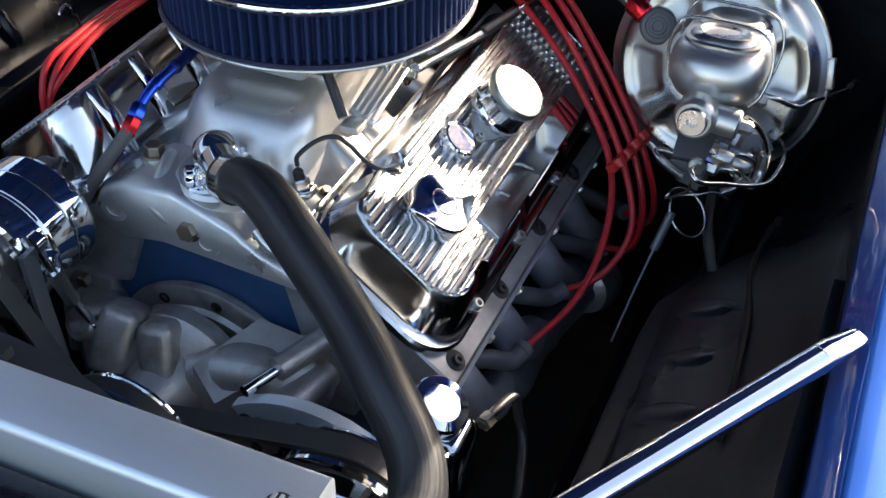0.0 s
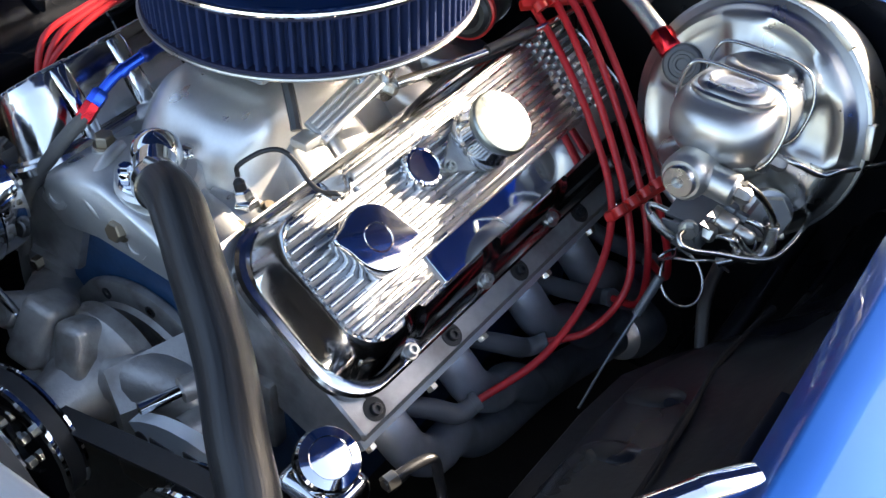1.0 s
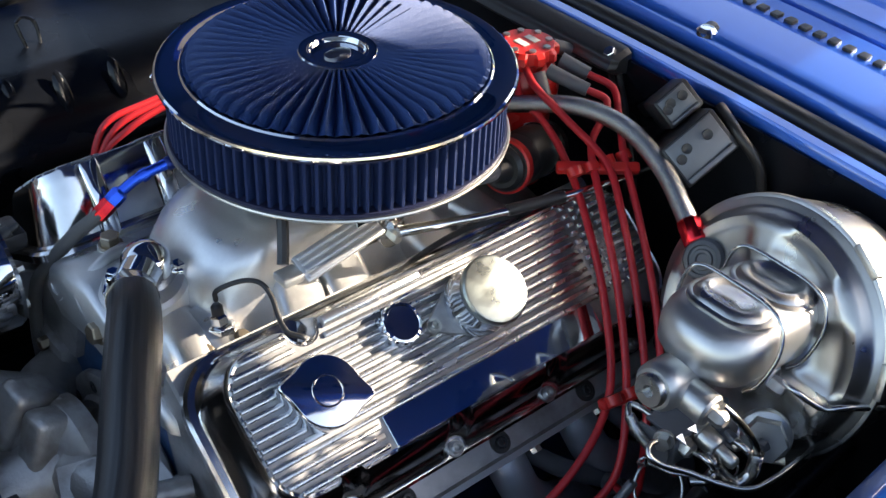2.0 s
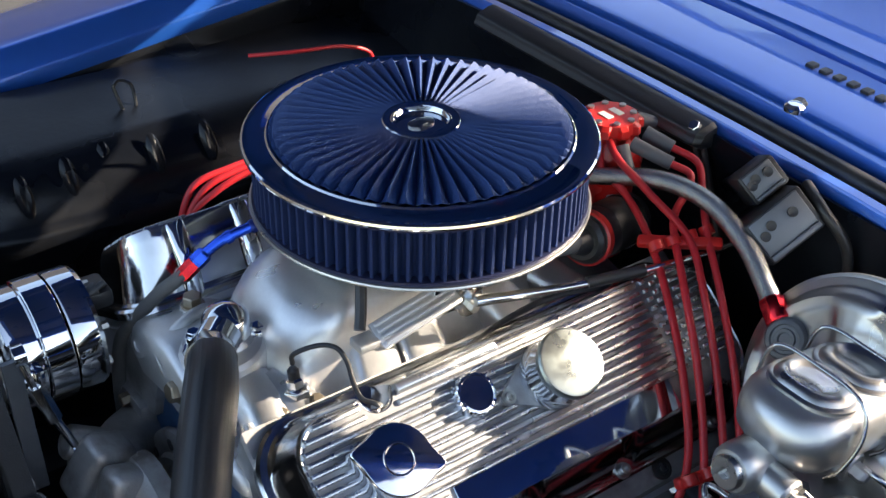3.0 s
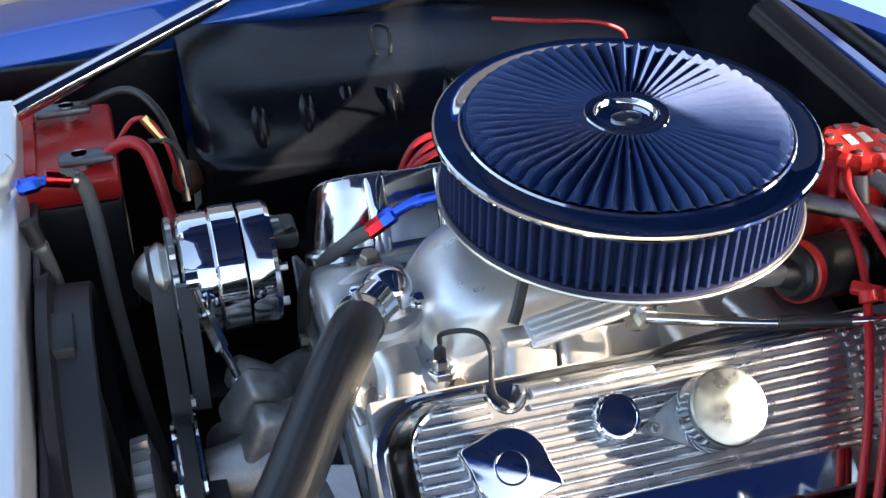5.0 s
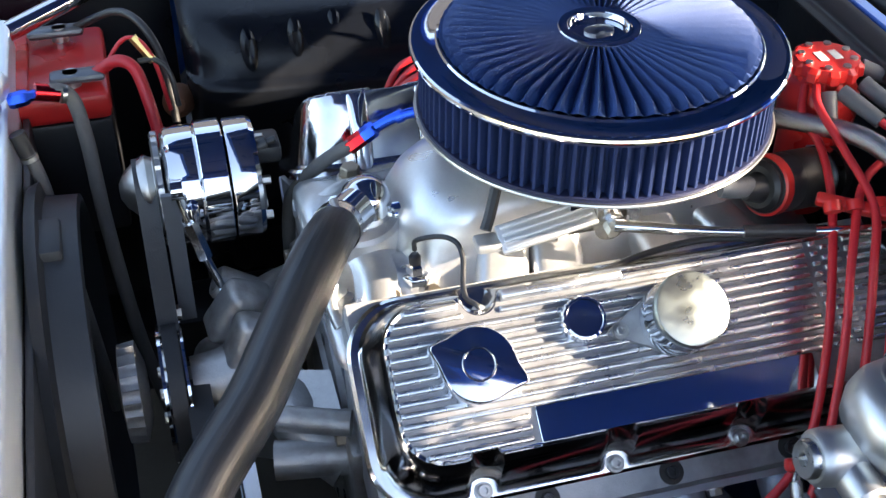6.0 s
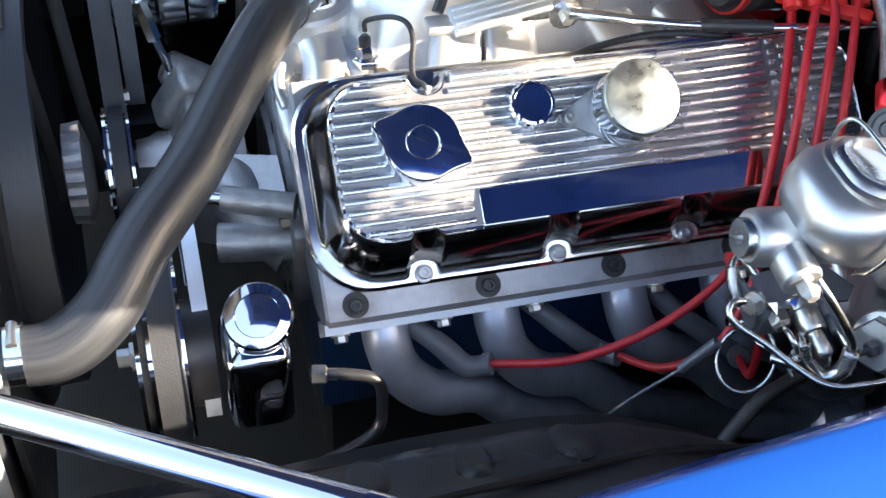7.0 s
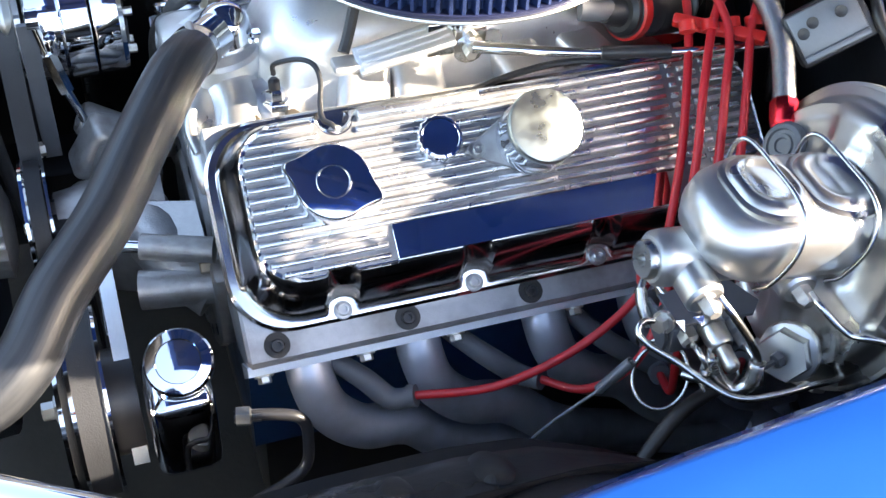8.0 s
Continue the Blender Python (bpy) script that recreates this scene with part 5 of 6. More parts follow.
    # red plug leads
    leads = [
        [(0.214, -0.045, 0.945), (0.2025, -0.068, 0.925), (0.207, -0.1, 0.91), (0.1965, -0.1485, 0.889), (0.17, -0.2121, 0.855), (0.137, -0.2795, 0.8), (0.0952, -0.3351, 0.7392), (0.0279, -0.3582, 0.6922), (-0.0578, -0.3536, 0.6501), (-0.135, -0.318, 0.62)],
        [(0.262, -0.112, 0.935), (0.272, -0.132, 0.928), (0.255, -0.145, 0.918), (0.218, -0.165, 0.902), (0.18, -0.225, 0.868), (0.15, -0.285, 0.81), (0.11, -0.345, 0.74), (0.07, -0.378, 0.672), (0.03, -0.36, 0.622), (-0.004, -0.32, 0.605)],
        [(0.22, -0.055, 0.95), (0.207, -0.085, 0.945), (0.214, -0.13, 0.922), (0.217, -0.19, 0.896), (0.195, -0.24, 0.862), (0.165, -0.3, 0.8), (0.13, -0.355, 0.735), (0.11, -0.38, 0.67), (0.12, -0.37, 0.6), (0.13, -0.33, 0.58)],
        [(0.285, -0.09, 0.938), (0.295, -0.12, 0.93), (0.275, -0.15, 0.915), (0.24, -0.195, 0.895), (0.215, -0.245, 0.858), (0.185, -0.305, 0.8), (0.15, -0.36, 0.735), (0.15, -0.385, 0.66), (0.19, -0.37, 0.59), (0.23, -0.33, 0.57)]]
    for k, pts in enumerate(leads):
        w = thing("spark_plug_lead", pts[len(pts) // 2], "red silicone spark plug lead running over the valve cover", "spark plug lead", "spark plug leads")
        part("wire", tube(pts, 0.0043, 12, 90), RED, w)
        e, d = Vector(pts[-1]), (Vector(pts[-1]) - Vector(pts[-2])).normalized()
        port = Vector((-0.205 + 0.123 * k, -0.262, 0.642))
        part("boot", tube([e - d * 0.004, e + d * 0.02, e * 0.45 + port * 0.55 + Vector((0, -0.004, -0.004)), port], lambda s: 0.0095 + 0.0018 * math.sin(math.pi * s), 16, 24), BOOT, w, "grey ceramic plug boot")
        part("boot_collar", tube([e - d * 0.006, e + d * 0.002], 0.0112, 16, 2, straight=True), BOOT, w)
    for at, ang in (((0.213, -0.182, 0.888), 35), ((0.118, -0.352, 0.742), 50)):
        s = thing("lead_separator", at, "red plastic separator clipped on the plug leads", "lead separator", "lead separators")
        part("bar", box((-0.045, -0.006, -0.007), (0.045, 0.006, 0.007), 0.003, Matrix.Translation(at) @ pose(0, 0, 0, ang, 0, -38 if ang == 35 else -12)), RED_CAP, s)
        for k in range(4):
            part("clip", lathe([(0.0065, -0.005), (0.0085, -0.005), (0.0085, 0.005), (0.0065, 0.005)], Vector(at) + Vector((-0.033 + 0.022 * k, 0.003 * (1 - k), 0.006)), (0.1, 0.6, 0.5), 14), RED_CAP, s)
    # passenger side leads behind the valve cover
    for k in range(3):
        pts = [(0.25, 0.01, 0.94), (0.17, 0.16, 0.9 + 0.006 * k), (0.08, 0.25 + 0.008 * k, 0.86), (0.03, 0.275 + 0.01 * k, 0.845), (-0.045 - 0.01 * k, 0.28 + 0.01 * k, 0.84), (-0.1 - 0.012 * k, 0.285 + 0.01 * k, 0.822), (-0.135, 0.3, 0.78 - 0.015 * k), (-0.14 + 0.06 * k, 0.31, 0.68)]
        w = thing("spark_plug_lead", pts[2], "red silicone spark plug lead beside the far valve cover", "spark plug lead", "spark plug leads")
        part("wire", tube(pts, 0.0043, 10, 50), RED, w)


def build_fuel():
    h = thing("fuel_hose", (-0.25, 0.11, 0.83), "braided fuel hose with red and blue anodised fittings", "fuel hose")
    part("hose", tube([(-0.222, 0.113, 0.847), (-0.25, 0.123, 0.826), (-0.275, 0.14, 0.79), (-0.288, 0.16, 0.75), (-0.29, 0.18, 0.66), (-0.28, 0.2, 0.55)], 0.0078, 14, 40), HOSE_GREY, h)
    d = Vector((0.6, -0.02, 0.42)).normalized()
    a = Vector((-0.226, 0.114, 0.8435))
    part("socket", lathe([(0.008, 0.0), (0.0092, 0.003), (0.0092, 0.018), (0.0085, 0.021)], a, d, 6), RED_ANO, h, "red anodised socket")
    part("nut", lathe([(0.009, 0.021), (0.0094, 0.023), (0.0094, 0.035), (0.007, 0.038)], a, d, 6), BLUE_ANO, h, "blue anodised hexagon nut")
    e = a + d * 0.037
    part("swivel", tube([e, e + Vector((0.02, -0.004, 0.012)), e + Vector((0.05, -0.012, 0.022))], 0.006, 14, 8), BLUE_ANO, h, "blue anodised elbow")
    part("rail", tube([e + Vector((0.048, -0.012, 0.0215)), e + Vector((0.1, -0.02, 0.03)), (-0.1, 0.045, 0.912)], lambda q: 0.0068 + 0.0012 * (math.sin(34 * q) > 0), 14, 40), BLUE_DARK, h, "dark blue ribbed sleeve")
    part("collar", lathe([(0.0075, 0), (0.0075, 0.008)], e + Vector((0.022, -0.005, 0.0125)), (0.9, -0.2, 0.4), 16), BLUE_ANO, h)


# ---- brakes ----
def build_brakes():
    c = Vector((0.204, -0.427, 0.835))
    b = thing("brake_booster", c, "plated steel vacuum brake booster on the firewall", "brake booster")
    ax = Vector((-1, 0.07, 0.3)).normalized()

    prof = [(0.09, -0.1), (0.125, -0.085), (0.13, -0.05), (0.13, -0.006), (0.136, -0.004), (0.137, 0.003), (0.134, 0.006), (0.128, 0.007), (0.125, 0.010), (0.122, 0.018), (0.117, 0.024), (0.108, 0.028), (0.095, 0.030), (0.072, 0.034), (0.055, 0.038), (0.05, 0.038), (0.0, 0.038)]
    prof = [(0.94 * r, h) for r, h in prof]
    m = axis_matrix(c, ax)
    bm = bmesh.new()
    rings, seg = [], 120
    dense = []
    for (r0, h0), (r1, h1) in zip(prof, prof[1:]):
        k = 6 if abs(r1 - r0) > 0.012 and h0 > 0.02 else 1
        dense += [(r0 + (r1 - r0) * j / k, h0 + (h1 - h0) * j / k) for j in range(k)]
    dense.append((0.004, 0.038))
    for r, h in dense:
        ring = []
        for k in range(seg):
            a = 2 * math.pi * k / seg
            dent = 0.0
            if 0.052 < r < 0.111 and h > 0.02:
                q = (a / (2 * math.pi) * 6 + 0.25) % 1
                side = max(0.0, 1 - (abs(q - 0.5) / 0.36) ** 4)
                rad = max(0.0, 1 - (abs(r - 0.083) / 0.0225) ** 4)
                dent = -0.008 * side * rad
            ring.append(bm.verts.new(m @ Vector((r * math.cos(a), r * math.sin(a), h + dent))))
        rings.append(ring)
    for p, q in zip(rings, rings[1:]):
        for k in range(seg):
            bm.faces.new((p[k], p[(k + 1) % seg], q[(k + 1) % seg], q[k]))
    bm.faces.new(rings[-1])
    bm.faces.new(rings[0])
    part("shell", bm, STEEL, b, "stamped steel shell with pressed windows", 40)
    part("crimp_band", lathe([(0.1265, -0.006), (0.1307, -0.004), (0.1307, 0.003), (0.1265, 0.005)], c, ax, 96), STEEL, b)
    for a in (-60, -85, -120, 60, 10):
        part("crimp_tab", box((0.125, -0.018, -0.008), (0.134, 0.018, 0.006), 0.002, m @ Matrix.Rotation(radians(a), 4, 'Z')), STEEL, b)
    v = Vector((0.185, -0.352, 0.88))
    part("check_valve", lathe([(0.022, -0.03), (0.022, -0.004), (0.019, 0.0), (0.015, 0.001), (0.014, -0.001), (0.011, -0.001), (0.010, 0.001), (0.007, 0.001), (0.006, -0.001), (0.0, -0.001)], v, (-0.85, -0.15, 0.5), 32), BOOT, b, "grey vacuum check valve")
    part("valve_grommet", lathe([(0.027, -0.032), (0.027, -0.018), (0.022, -0.016)], v, (-0.85, -0.15, 0.5), 28), RUBBER, b)
    h = thing("vacuum_hose", (0.22, -0.24, 0.92), "braided stainless vacuum hose to the brake booster", "hose")
    path = [(0.16, -0.01, 0.9), (0.2, -0.066, 0.918), (0.232, -0.13, 0.932), (0.243, -0.19, 0.93), (0.234, -0.25, 0.915), (0.214, -0.3, 0.897), (0.2, -0.326, 0.887)]
    part("braid", tube(path, 0.0104, 18, 60), BRAID, h)
    part("end_socket", lathe([(0.0125, 0), (0.0135, 0.002), (0.0135, 0.024), (0.011, 0.027)], (0.208, -0.312, 0.893), (-0.33, -0.72, -0.32), 8), RED_ANO, h, "red anodised end")
    # master cylinder
    g = thing("master_cylinder", (0.11, -0.45, 0.85), "satin aluminium brake master cylinder with wire bails on the lid", "master cylinder")
    by, bz = -0.438, 0.867
    tip = Matrix.Translation((0.02, by, bz)) @ Matrix.Rotation(radians(8), 4, 'Y') @ Matrix.Translation((-0.02, -by, -bz))
    small = Matrix.Translation((0.045, -0.44, 0.858)) @ Matrix.Diagonal((0.96, 0.91, 0.9, 1)) @ Matrix.Translation((-0.045, 0.44, -0.858))
    def tipped(bm):
        bm.transform(tip)
        return bm
    def upper(bm):
        bm.transform(tip @ small)
        return bm
    part("bore", tipped(lathe([(0.0, 0.0), (0.019, 0.0), (0.0225, 0.004), (0.0235, 0.012), (0.0235, 0.19)], (0.02, by, bz), (1, 0, 0), 36)), MASTER, g)
    part("end_plug", tipped(lathe([(0.016, 0.0), (0.016, 0.006), (0.0145, 0.008), (0.006, 0.008), (0.006, 0.003), (0, 0.003)], (0.021, by, bz), (-1, 0, 0), 32)), STEEL, g)
    loops = []
    for z, x0, x1, y0, y1, r in ((0.862, 0.075, 0.19, -0.465, -0.415, 0.022), (0.876, 0.06, 0.2, -0.488, -0.396, 0.034), (0.893, 0.046, 0.205, -0.498, -0.386, 0.046), (0.912, 0.043, 0.206, -0.5, -0.384, 0.05), (0.926, 0.046, 0.206, -0.498, -0.386, 0.05), (0.937, 0.056, 0.204, -0.492, -0.392, 0.046), (0.94, 0.066, 0.202, -0.487, -0.397, 0.043)):
        loops.append([(x, y, z) for x, y in rounded(x0, x1, y0, y1, r, 8)])
    part("reservoir", upper(loft(loops)), MASTER, g, "cast reservoir", 50)
    for x0, x1, top in ((0.068, 0.136, -0.004), (0.134, 0.203, -0.006)):
        loops = []
        for z, k in ((0.943, 0.97), (0.943, 1.0), (0.947, 1.0), (0.9485, 0.95), (0.949, 0.88), (0.953, 0.82), (0.956, 0.7), (0.956, 0.62), (0.9535, 0.54), (0.953, 0.4), (0.9537, 0.2), (0.954, 0.04)):
            loops.append([((x0 + x1) / 2 + (x - (x0 + x1) / 2) * k, -0.442 + (y + 0.442) * k, z + top) for x, y in rounded(x0, x1, -0.488, -0.396, 0.0335, 8)])
        part("lid", upper(loft(loops)), STEEL, g, "domed plated steel lid", 40)
    for x in (0.106, 0.176):
        part("bail", upper(tube([(x, -0.384, 0.885), (x, -0.378, 0.915), (x - 0.004, -0.386, 0.95), (x, -0.4, 0.96), (x, -0.44, 0.961), (x, -0.475, 0.959), (x, -0.496, 0.948), (x - 0.002, -0.505, 0.92), (x - 0.01, -0.5, 0.885), (x - 0.014, -0.488, 0.868)], 0.0022, 10, 60)), LINE, g, "bent wire bail")
    for x, z in ((0.048, 0.867), (0.135, 0.866)):
        part("port_boss", tipped(lathe([(0.0165, 0), (0.0165, 0.038), (0.014, 0.041), (0.0, 0.041)], (x, by - 0.005, z - 0.002), (0.05, -1, -0.12), 24)), MASTER, g)
        part("tube_nut", tipped(lathe([(0.0085, 0.04), (0.0085, 0.052), (0.005, 0.056), (0.0, 0.056)], (x, by - 0.005, z - 0.002), (0.05, -1, -0.12), 6)), PUMP, g)
    # combination valve and its bracket
    v = thing("combination_valve", (0.08, -0.44, 0.77), "steel brake combination valve block under the master cylinder", "brake valve")
    plate = [(0.05, -0.416), (0.0464, -0.449), (0.051, -0.4575), (0.114, -0.4625), (0.127, -0.449), (0.114, -0.41)]
    part("bracket", loft([[(x, y, z - 0.1 * (y + 0.45)) for x, y in plate] for z in (0.799, 0.802)]), FACE, v, "dark bracket plate", 25)
    part("bracket_flange", loft([[(x + dx, y, z) for y, z in ((-0.417, 0.798), (-0.45, 0.802), (-0.455, 0.782), (-0.452, 0.766), (-0.432, 0.774))] for x, dx in ((0.0425, -0.003), (0.0455, -0.003))]), FACE, v, "folded side flange", 25)
    # Folded corners made chrome, painting in the glints on the bracket's lip.
    for x0, x1 in ((0.046, 0.0535), (0.0615, 0.076)):
        part("folded_tab", loft([[(x0, y, z), (x1, y - 0.001, z), (0.35 * x0 + 0.65 * x1, y - 0.009, z - 0.006)] for y, z in ((-0.455, 0.8035), (-0.4545, 0.8055))]), CHROME, v, "folded corner in chrome to stand for a glint", 20)
    part("block", box((0.0435, -0.458, 0.768), (0.112, -0.425, 0.797), 0.004), FACE, v)
    bolt((0.0405, -0.4462, 0.798), (-0.85, -0.45, 0.2), 0.0075, 0.01, BOLT, v, washer=0.01)
    out = Vector((0.02, -0.97, -0.2)).normalized()
    part("outlet_nut", lathe([(0.0085, 0.0), (0.009, 0.001), (0.009, 0.011), (0.006, 0.014), (0.0, 0.014)], (0.0566, -0.455, 0.7915), out, 6), BOLT, v)
    part("warning_switch", lathe([(0.0125, -0.006), (0.0125, 0.001), (0.0112, 0.002), (0.0112, 0.018), (0.0095, 0.021), (0.0068, 0.022), (0.0068, 0.04), (0.0045, 0.043), (0.0, 0.043)], (0.0782, -0.459, 0.7935), out, 24), BOLT, v, "stepped warning switch")
    part("outlet_nut", lathe([(0.0095, -0.004), (0.0095, 0.012), (0.0062, 0.015), (0.006, 0.026), (0.0, 0.027)], (0.0975, -0.457, 0.795), out, 6), FACE, v)
    HEXWAY = (0.78, 0.5, -0.38)
    hub = Vector((0.127, -0.497, 0.781))
    part("hex_body", lathe([(0.0, 0.0), (0.0215, 0.0), (0.0228, 0.002), (0.0228, 0.012), (0.02, 0.014), (0.018, 0.05), (0.015, 0.06)], hub, HEXWAY, 6), MASTER, v, "large hexagon valve end")
    part("hex_ring", lathe([(0.02, 0.011), (0.0255, 0.013), (0.0265, 0.017), (0.0255, 0.024), (0.021, 0.026), (0.019, 0.05)], hub, HEXWAY, 36), MASTER, v)
    part("pin", lathe([(0.0075, 0), (0.0075, 0.003), (0.006, 0.006), (0.0028, 0.007), (0.0028, 0.021), (0, 0.022)], hub + Vector((-0.003, -0.001, 0.0)), (-0.9, -0.2, -0.05), 6), FACE, v)
    part("end_casting", box((-0.014, -0.018, -0.012), (0.016, 0.012, 0.014), 0.005, Matrix.Translation((0.172, -0.472, 0.762)) @ pose(0, 0, 0, 10, 20, 30)), CAST_DULL, v, "cast valve end")
    part("outlet_nut", lathe([(0.009, -0.01), (0.0095, 0.0), (0.0095, 0.01), (0.006, 0.013), (0.0, 0.013)], (0.187, -0.494, 0.766), (0.1, -0.9, 0.1), 6), FACE, v)

    # brake lines
    def pipe(pts, r=0.0026, mat=LINE, label="bent steel brake line under the master cylinder"):
        t = thing("brake_line", pts[0], label, "brake line", "brake lines")
        part("tube", tube(pts, r, 10, 110), mat, t)
        return t

    def guard(path, r=0.0048, wire=0.001, mat=LINE):
        g = thing("spring_guard", path[0], "coiled steel spring guard wound round a brake line", "spring guard", "spring guards")
        line = curve(path, 300)
        turns = []
        for i, p in enumerate(line):
            d = (line[min(i + 1, 300)] - line[max(i - 1, 0)]).normalized()
            u = d.cross(Vector((0.3, 0.9, 0.2))).normalized()
            w = d.cross(u)
            q = 2 * math.pi * i / 10
            turns.append(p + r * (u * math.cos(q) + w * math.sin(q)))
        part("coil", tube(turns, wire, 5, straight=True), mat, g)

    # thin line coiled once in front of the block
    L, e1, e2 = Vector((0.051, -0.44, 0.725)), Vector((0.816, -0.578, 0)), Vector((0.42, 0.59, 0.69))
    ring = []
    for k in range(22):
        a = math.pi * (0.72 - 2.06 * k / 21)
        ring.append(tuple(L + 0.0245 * math.cos(a) * e1 + 0.029 * math.sin(a) * e2 + Vector((0.0, -0.0003 * k, 0.0))))
    pipe([(0.0173, -0.447, 0.7908), (0.022, -0.444, 0.775), *ring, (0.05, -0.451, 0.754), (0.0631, -0.47, 0.7534), (0.0689, -0.485, 0.7435)], 0.0016, LINE, "thin bright brake line coiled once in a loop")
    # main line sweeping from the block's corner bolt to the rear outlet
    pipe([(0.034, -0.446, 0.801), (0.021, -0.4455, 0.803), (0.0148, -0.452, 0.798), (0.0212, -0.462, 0.7915), (0.0391, -0.48, 0.7844), (0.0568, -0.503, 0.7774), (0.0745, -0.523, 0.7758), (0.1006, -0.53, 0.7789), (0.1317, -0.53, 0.7788), (0.1714, -0.522, 0.7687), (0.189, -0.513, 0.765), (0.187, -0.504, 0.767)], 0.0029)
    # hairpin over the bracket's edge
    pin = [(0.0565, -0.4165, 0.7965), (0.0525, -0.405, 0.8002), (0.0472, -0.397, 0.8009), (0.0392, -0.405, 0.7972), (0.0353, -0.42, 0.7904), (0.0353, -0.435, 0.7848)]
    pipe(pin, 0.0032)
    guard(pin[3:], 0.0046)
    # front port's line in its guarded bend
    bend = [(0.0805, -0.508, 0.8253), (0.09, -0.512, 0.8035), (0.089, -0.512, 0.7794), (0.0782, -0.508, 0.7682), (0.069, -0.498, 0.7734), (0.0654, -0.486, 0.7865), (0.0745, -0.465, 0.7833)]
    pipe([(0.0554, -0.488, 0.8632), (0.0657, -0.5, 0.849), *bend], 0.0036)
    guard(bend[1:6], 0.0058, 0.0012)
    low = [(0.0566, -0.466, 0.789), (0.0545, -0.483, 0.795), (0.0578, -0.493, 0.7854), (0.0571, -0.49, 0.7714), (0.049, -0.478, 0.765)]
    pipe(low, 0.0026)
    guard(low[2:], 0.0042)
    pipe([(0.0824, -0.499, 0.7853), (0.0845, -0.501, 0.776), (0.082, -0.5, 0.766), (0.0772, -0.495, 0.7618)], 0.0014, LINE, "thin bright wire on the brake warning switch")
    pipe([(0.0976, -0.478, 0.79), (0.0985, -0.492, 0.79), (0.101, -0.503, 0.782), (0.104, -0.506, 0.765)], 0.0036)
    # rear port's line to the firewall
    pipe([(0.138, -0.492, 0.8475), (0.1405, -0.507, 0.8445), (0.1536, -0.528, 0.833), (0.172, -0.545, 0.835), (0.24, -0.57, 0.815), (0.3, -0.58, 0.8)], 0.0032)
    # loose guarded line running down to the frame rail
    loose = [(0.0285, -0.43, 0.736), (0.0074, -0.42, 0.6947), (-0.03, -0.41, 0.65), (-0.06, -0.4, 0.6)]
    pipe(loose, 0.0016, FACE, "thin dark brake line down to the chassis")
    guard(loose[:2], 0.0044, 0.001, FACE)


# ---- loose things round the bay ----
def build_bay():
    # relay boxes on the firewall
    down, along = Vector((0.013, -0.029, -0.03)).normalized(), Vector((0.04, 0.001, 0.039))
    along = (along - down * along.dot(down)).normalized()
    face = down.cross(along)
    for at, L, W, lab in ((Vector((0.236, -0.2465, 0.9335)), 0.062, 0.046, "black ignition module with a bright screwed face"), (Vector((0.262, -0.208, 0.962)), 0.036, 0.03, "small black relay with a bright face")):
        m = Matrix((( *[v[0] for v in (down, along, face)], at[0]), (*[v[1] for v in (down, along, face)], at[1]), (*[v[2] for v in (down, along, face)], at[2]), (0, 0, 0, 1)))
        g = thing("ignition_module", at, lab, "electrical module")
        part("housing", box((-0.002, -0.003, -0.045), (W + 0.004, L + 0.006, -0.002), 0.004, m), PLASTIC, g)
        part("face_plate", box((0, 0, -0.006), (W, L, 0.001), 0.002, m), FACE, g, "grey metal face")
        part("edge_fold", box((W * 0.86, 0.0, 0.0005), (W, L, 0.004), 0.0015, m), FACE, g)
        for dx, dy in ((0.42, 0.14), (0.3, 0.32), (0.35, 0.74)):
            part("screw", lathe([(0.0055, 0), (0.0055, 0.002), (0.002, 0.001), (0, 0.001)], m @ Vector((W * dx, L * dy, 0.001)), face, 12), PLASTIC, g)
        part("mount", box((W * 0.2, 0.004, -0.12), (W * 0.8, L - 0.004, -0.044), 0.004, m), BLACK, g)
    g = thing("wiper_linkage_cover", (0.3, 0.08, 0.95), "long black cover rail bolted along the firewall", "cover rail")
    part("rail", loft([[(0.335 - 0.034 * k * math.sin(a) - 0.0015 * math.cos(7 * a), y, 0.945 + 0.017 * k * math.cos(a)) for a in [math.pi * i / 24 for i in range(25)]] for y, k in ((-0.108, 0.7), (-0.102, 0.95), (-0.09, 1.0), (0.3, 1.0), (0.305, 0.8))]), PLASTIC, g, "", 30)
    bolt((0.313, -0.094, 0.957), (-0.6, 0, 0.8), 0.007, 0.006, CHROME, g)
    n = thing("washer_nozzle", (0.412, -0.147, 0.976), "small chrome washer nozzle on the cowl", "washer nozzle")
    part("jet", lathe([(0.012, -0.002), (0.012, 0.003), (0.008, 0.007), (0.0, 0.008)], (0.412, -0.147, 0.975), seg=20), CHROME, n)
    # battery with red top and its leads
    b = thing("battery", (-0.54, 0.42, 0.62), "car battery with a red top and cable clamps", "battery")
    part("case", box((-0.63, 0.34, 0.62), (-0.47, 0.52, 0.785), 0.006), PLASTIC, b)
    part("top", box((-0.632, 0.338, 0.785), (-0.468, 0.522, 0.82), 0.008), RED_CAP, b, "red moulded top")
    part("vent_strip", box((-0.6, 0.36, 0.8195), (-0.56, 0.5, 0.828), 0.004), RED_CAP, b)
    part("terminal", lathe([(0.011, 0), (0.009, 0.018), (0, 0.018)], (-0.51, 0.37, 0.82), seg=18), STEEL, b)
    part("terminal", lathe([(0.011, 0), (0.009, 0.018), (0, 0.018)], (-0.52, 0.49, 0.82), seg=18), STEEL, b)
    part("clamp", box((-0.535, 0.356, 0.826), (-0.47, 0.382, 0.838), 0.006), FACE, b, "dull grey cable clamp")
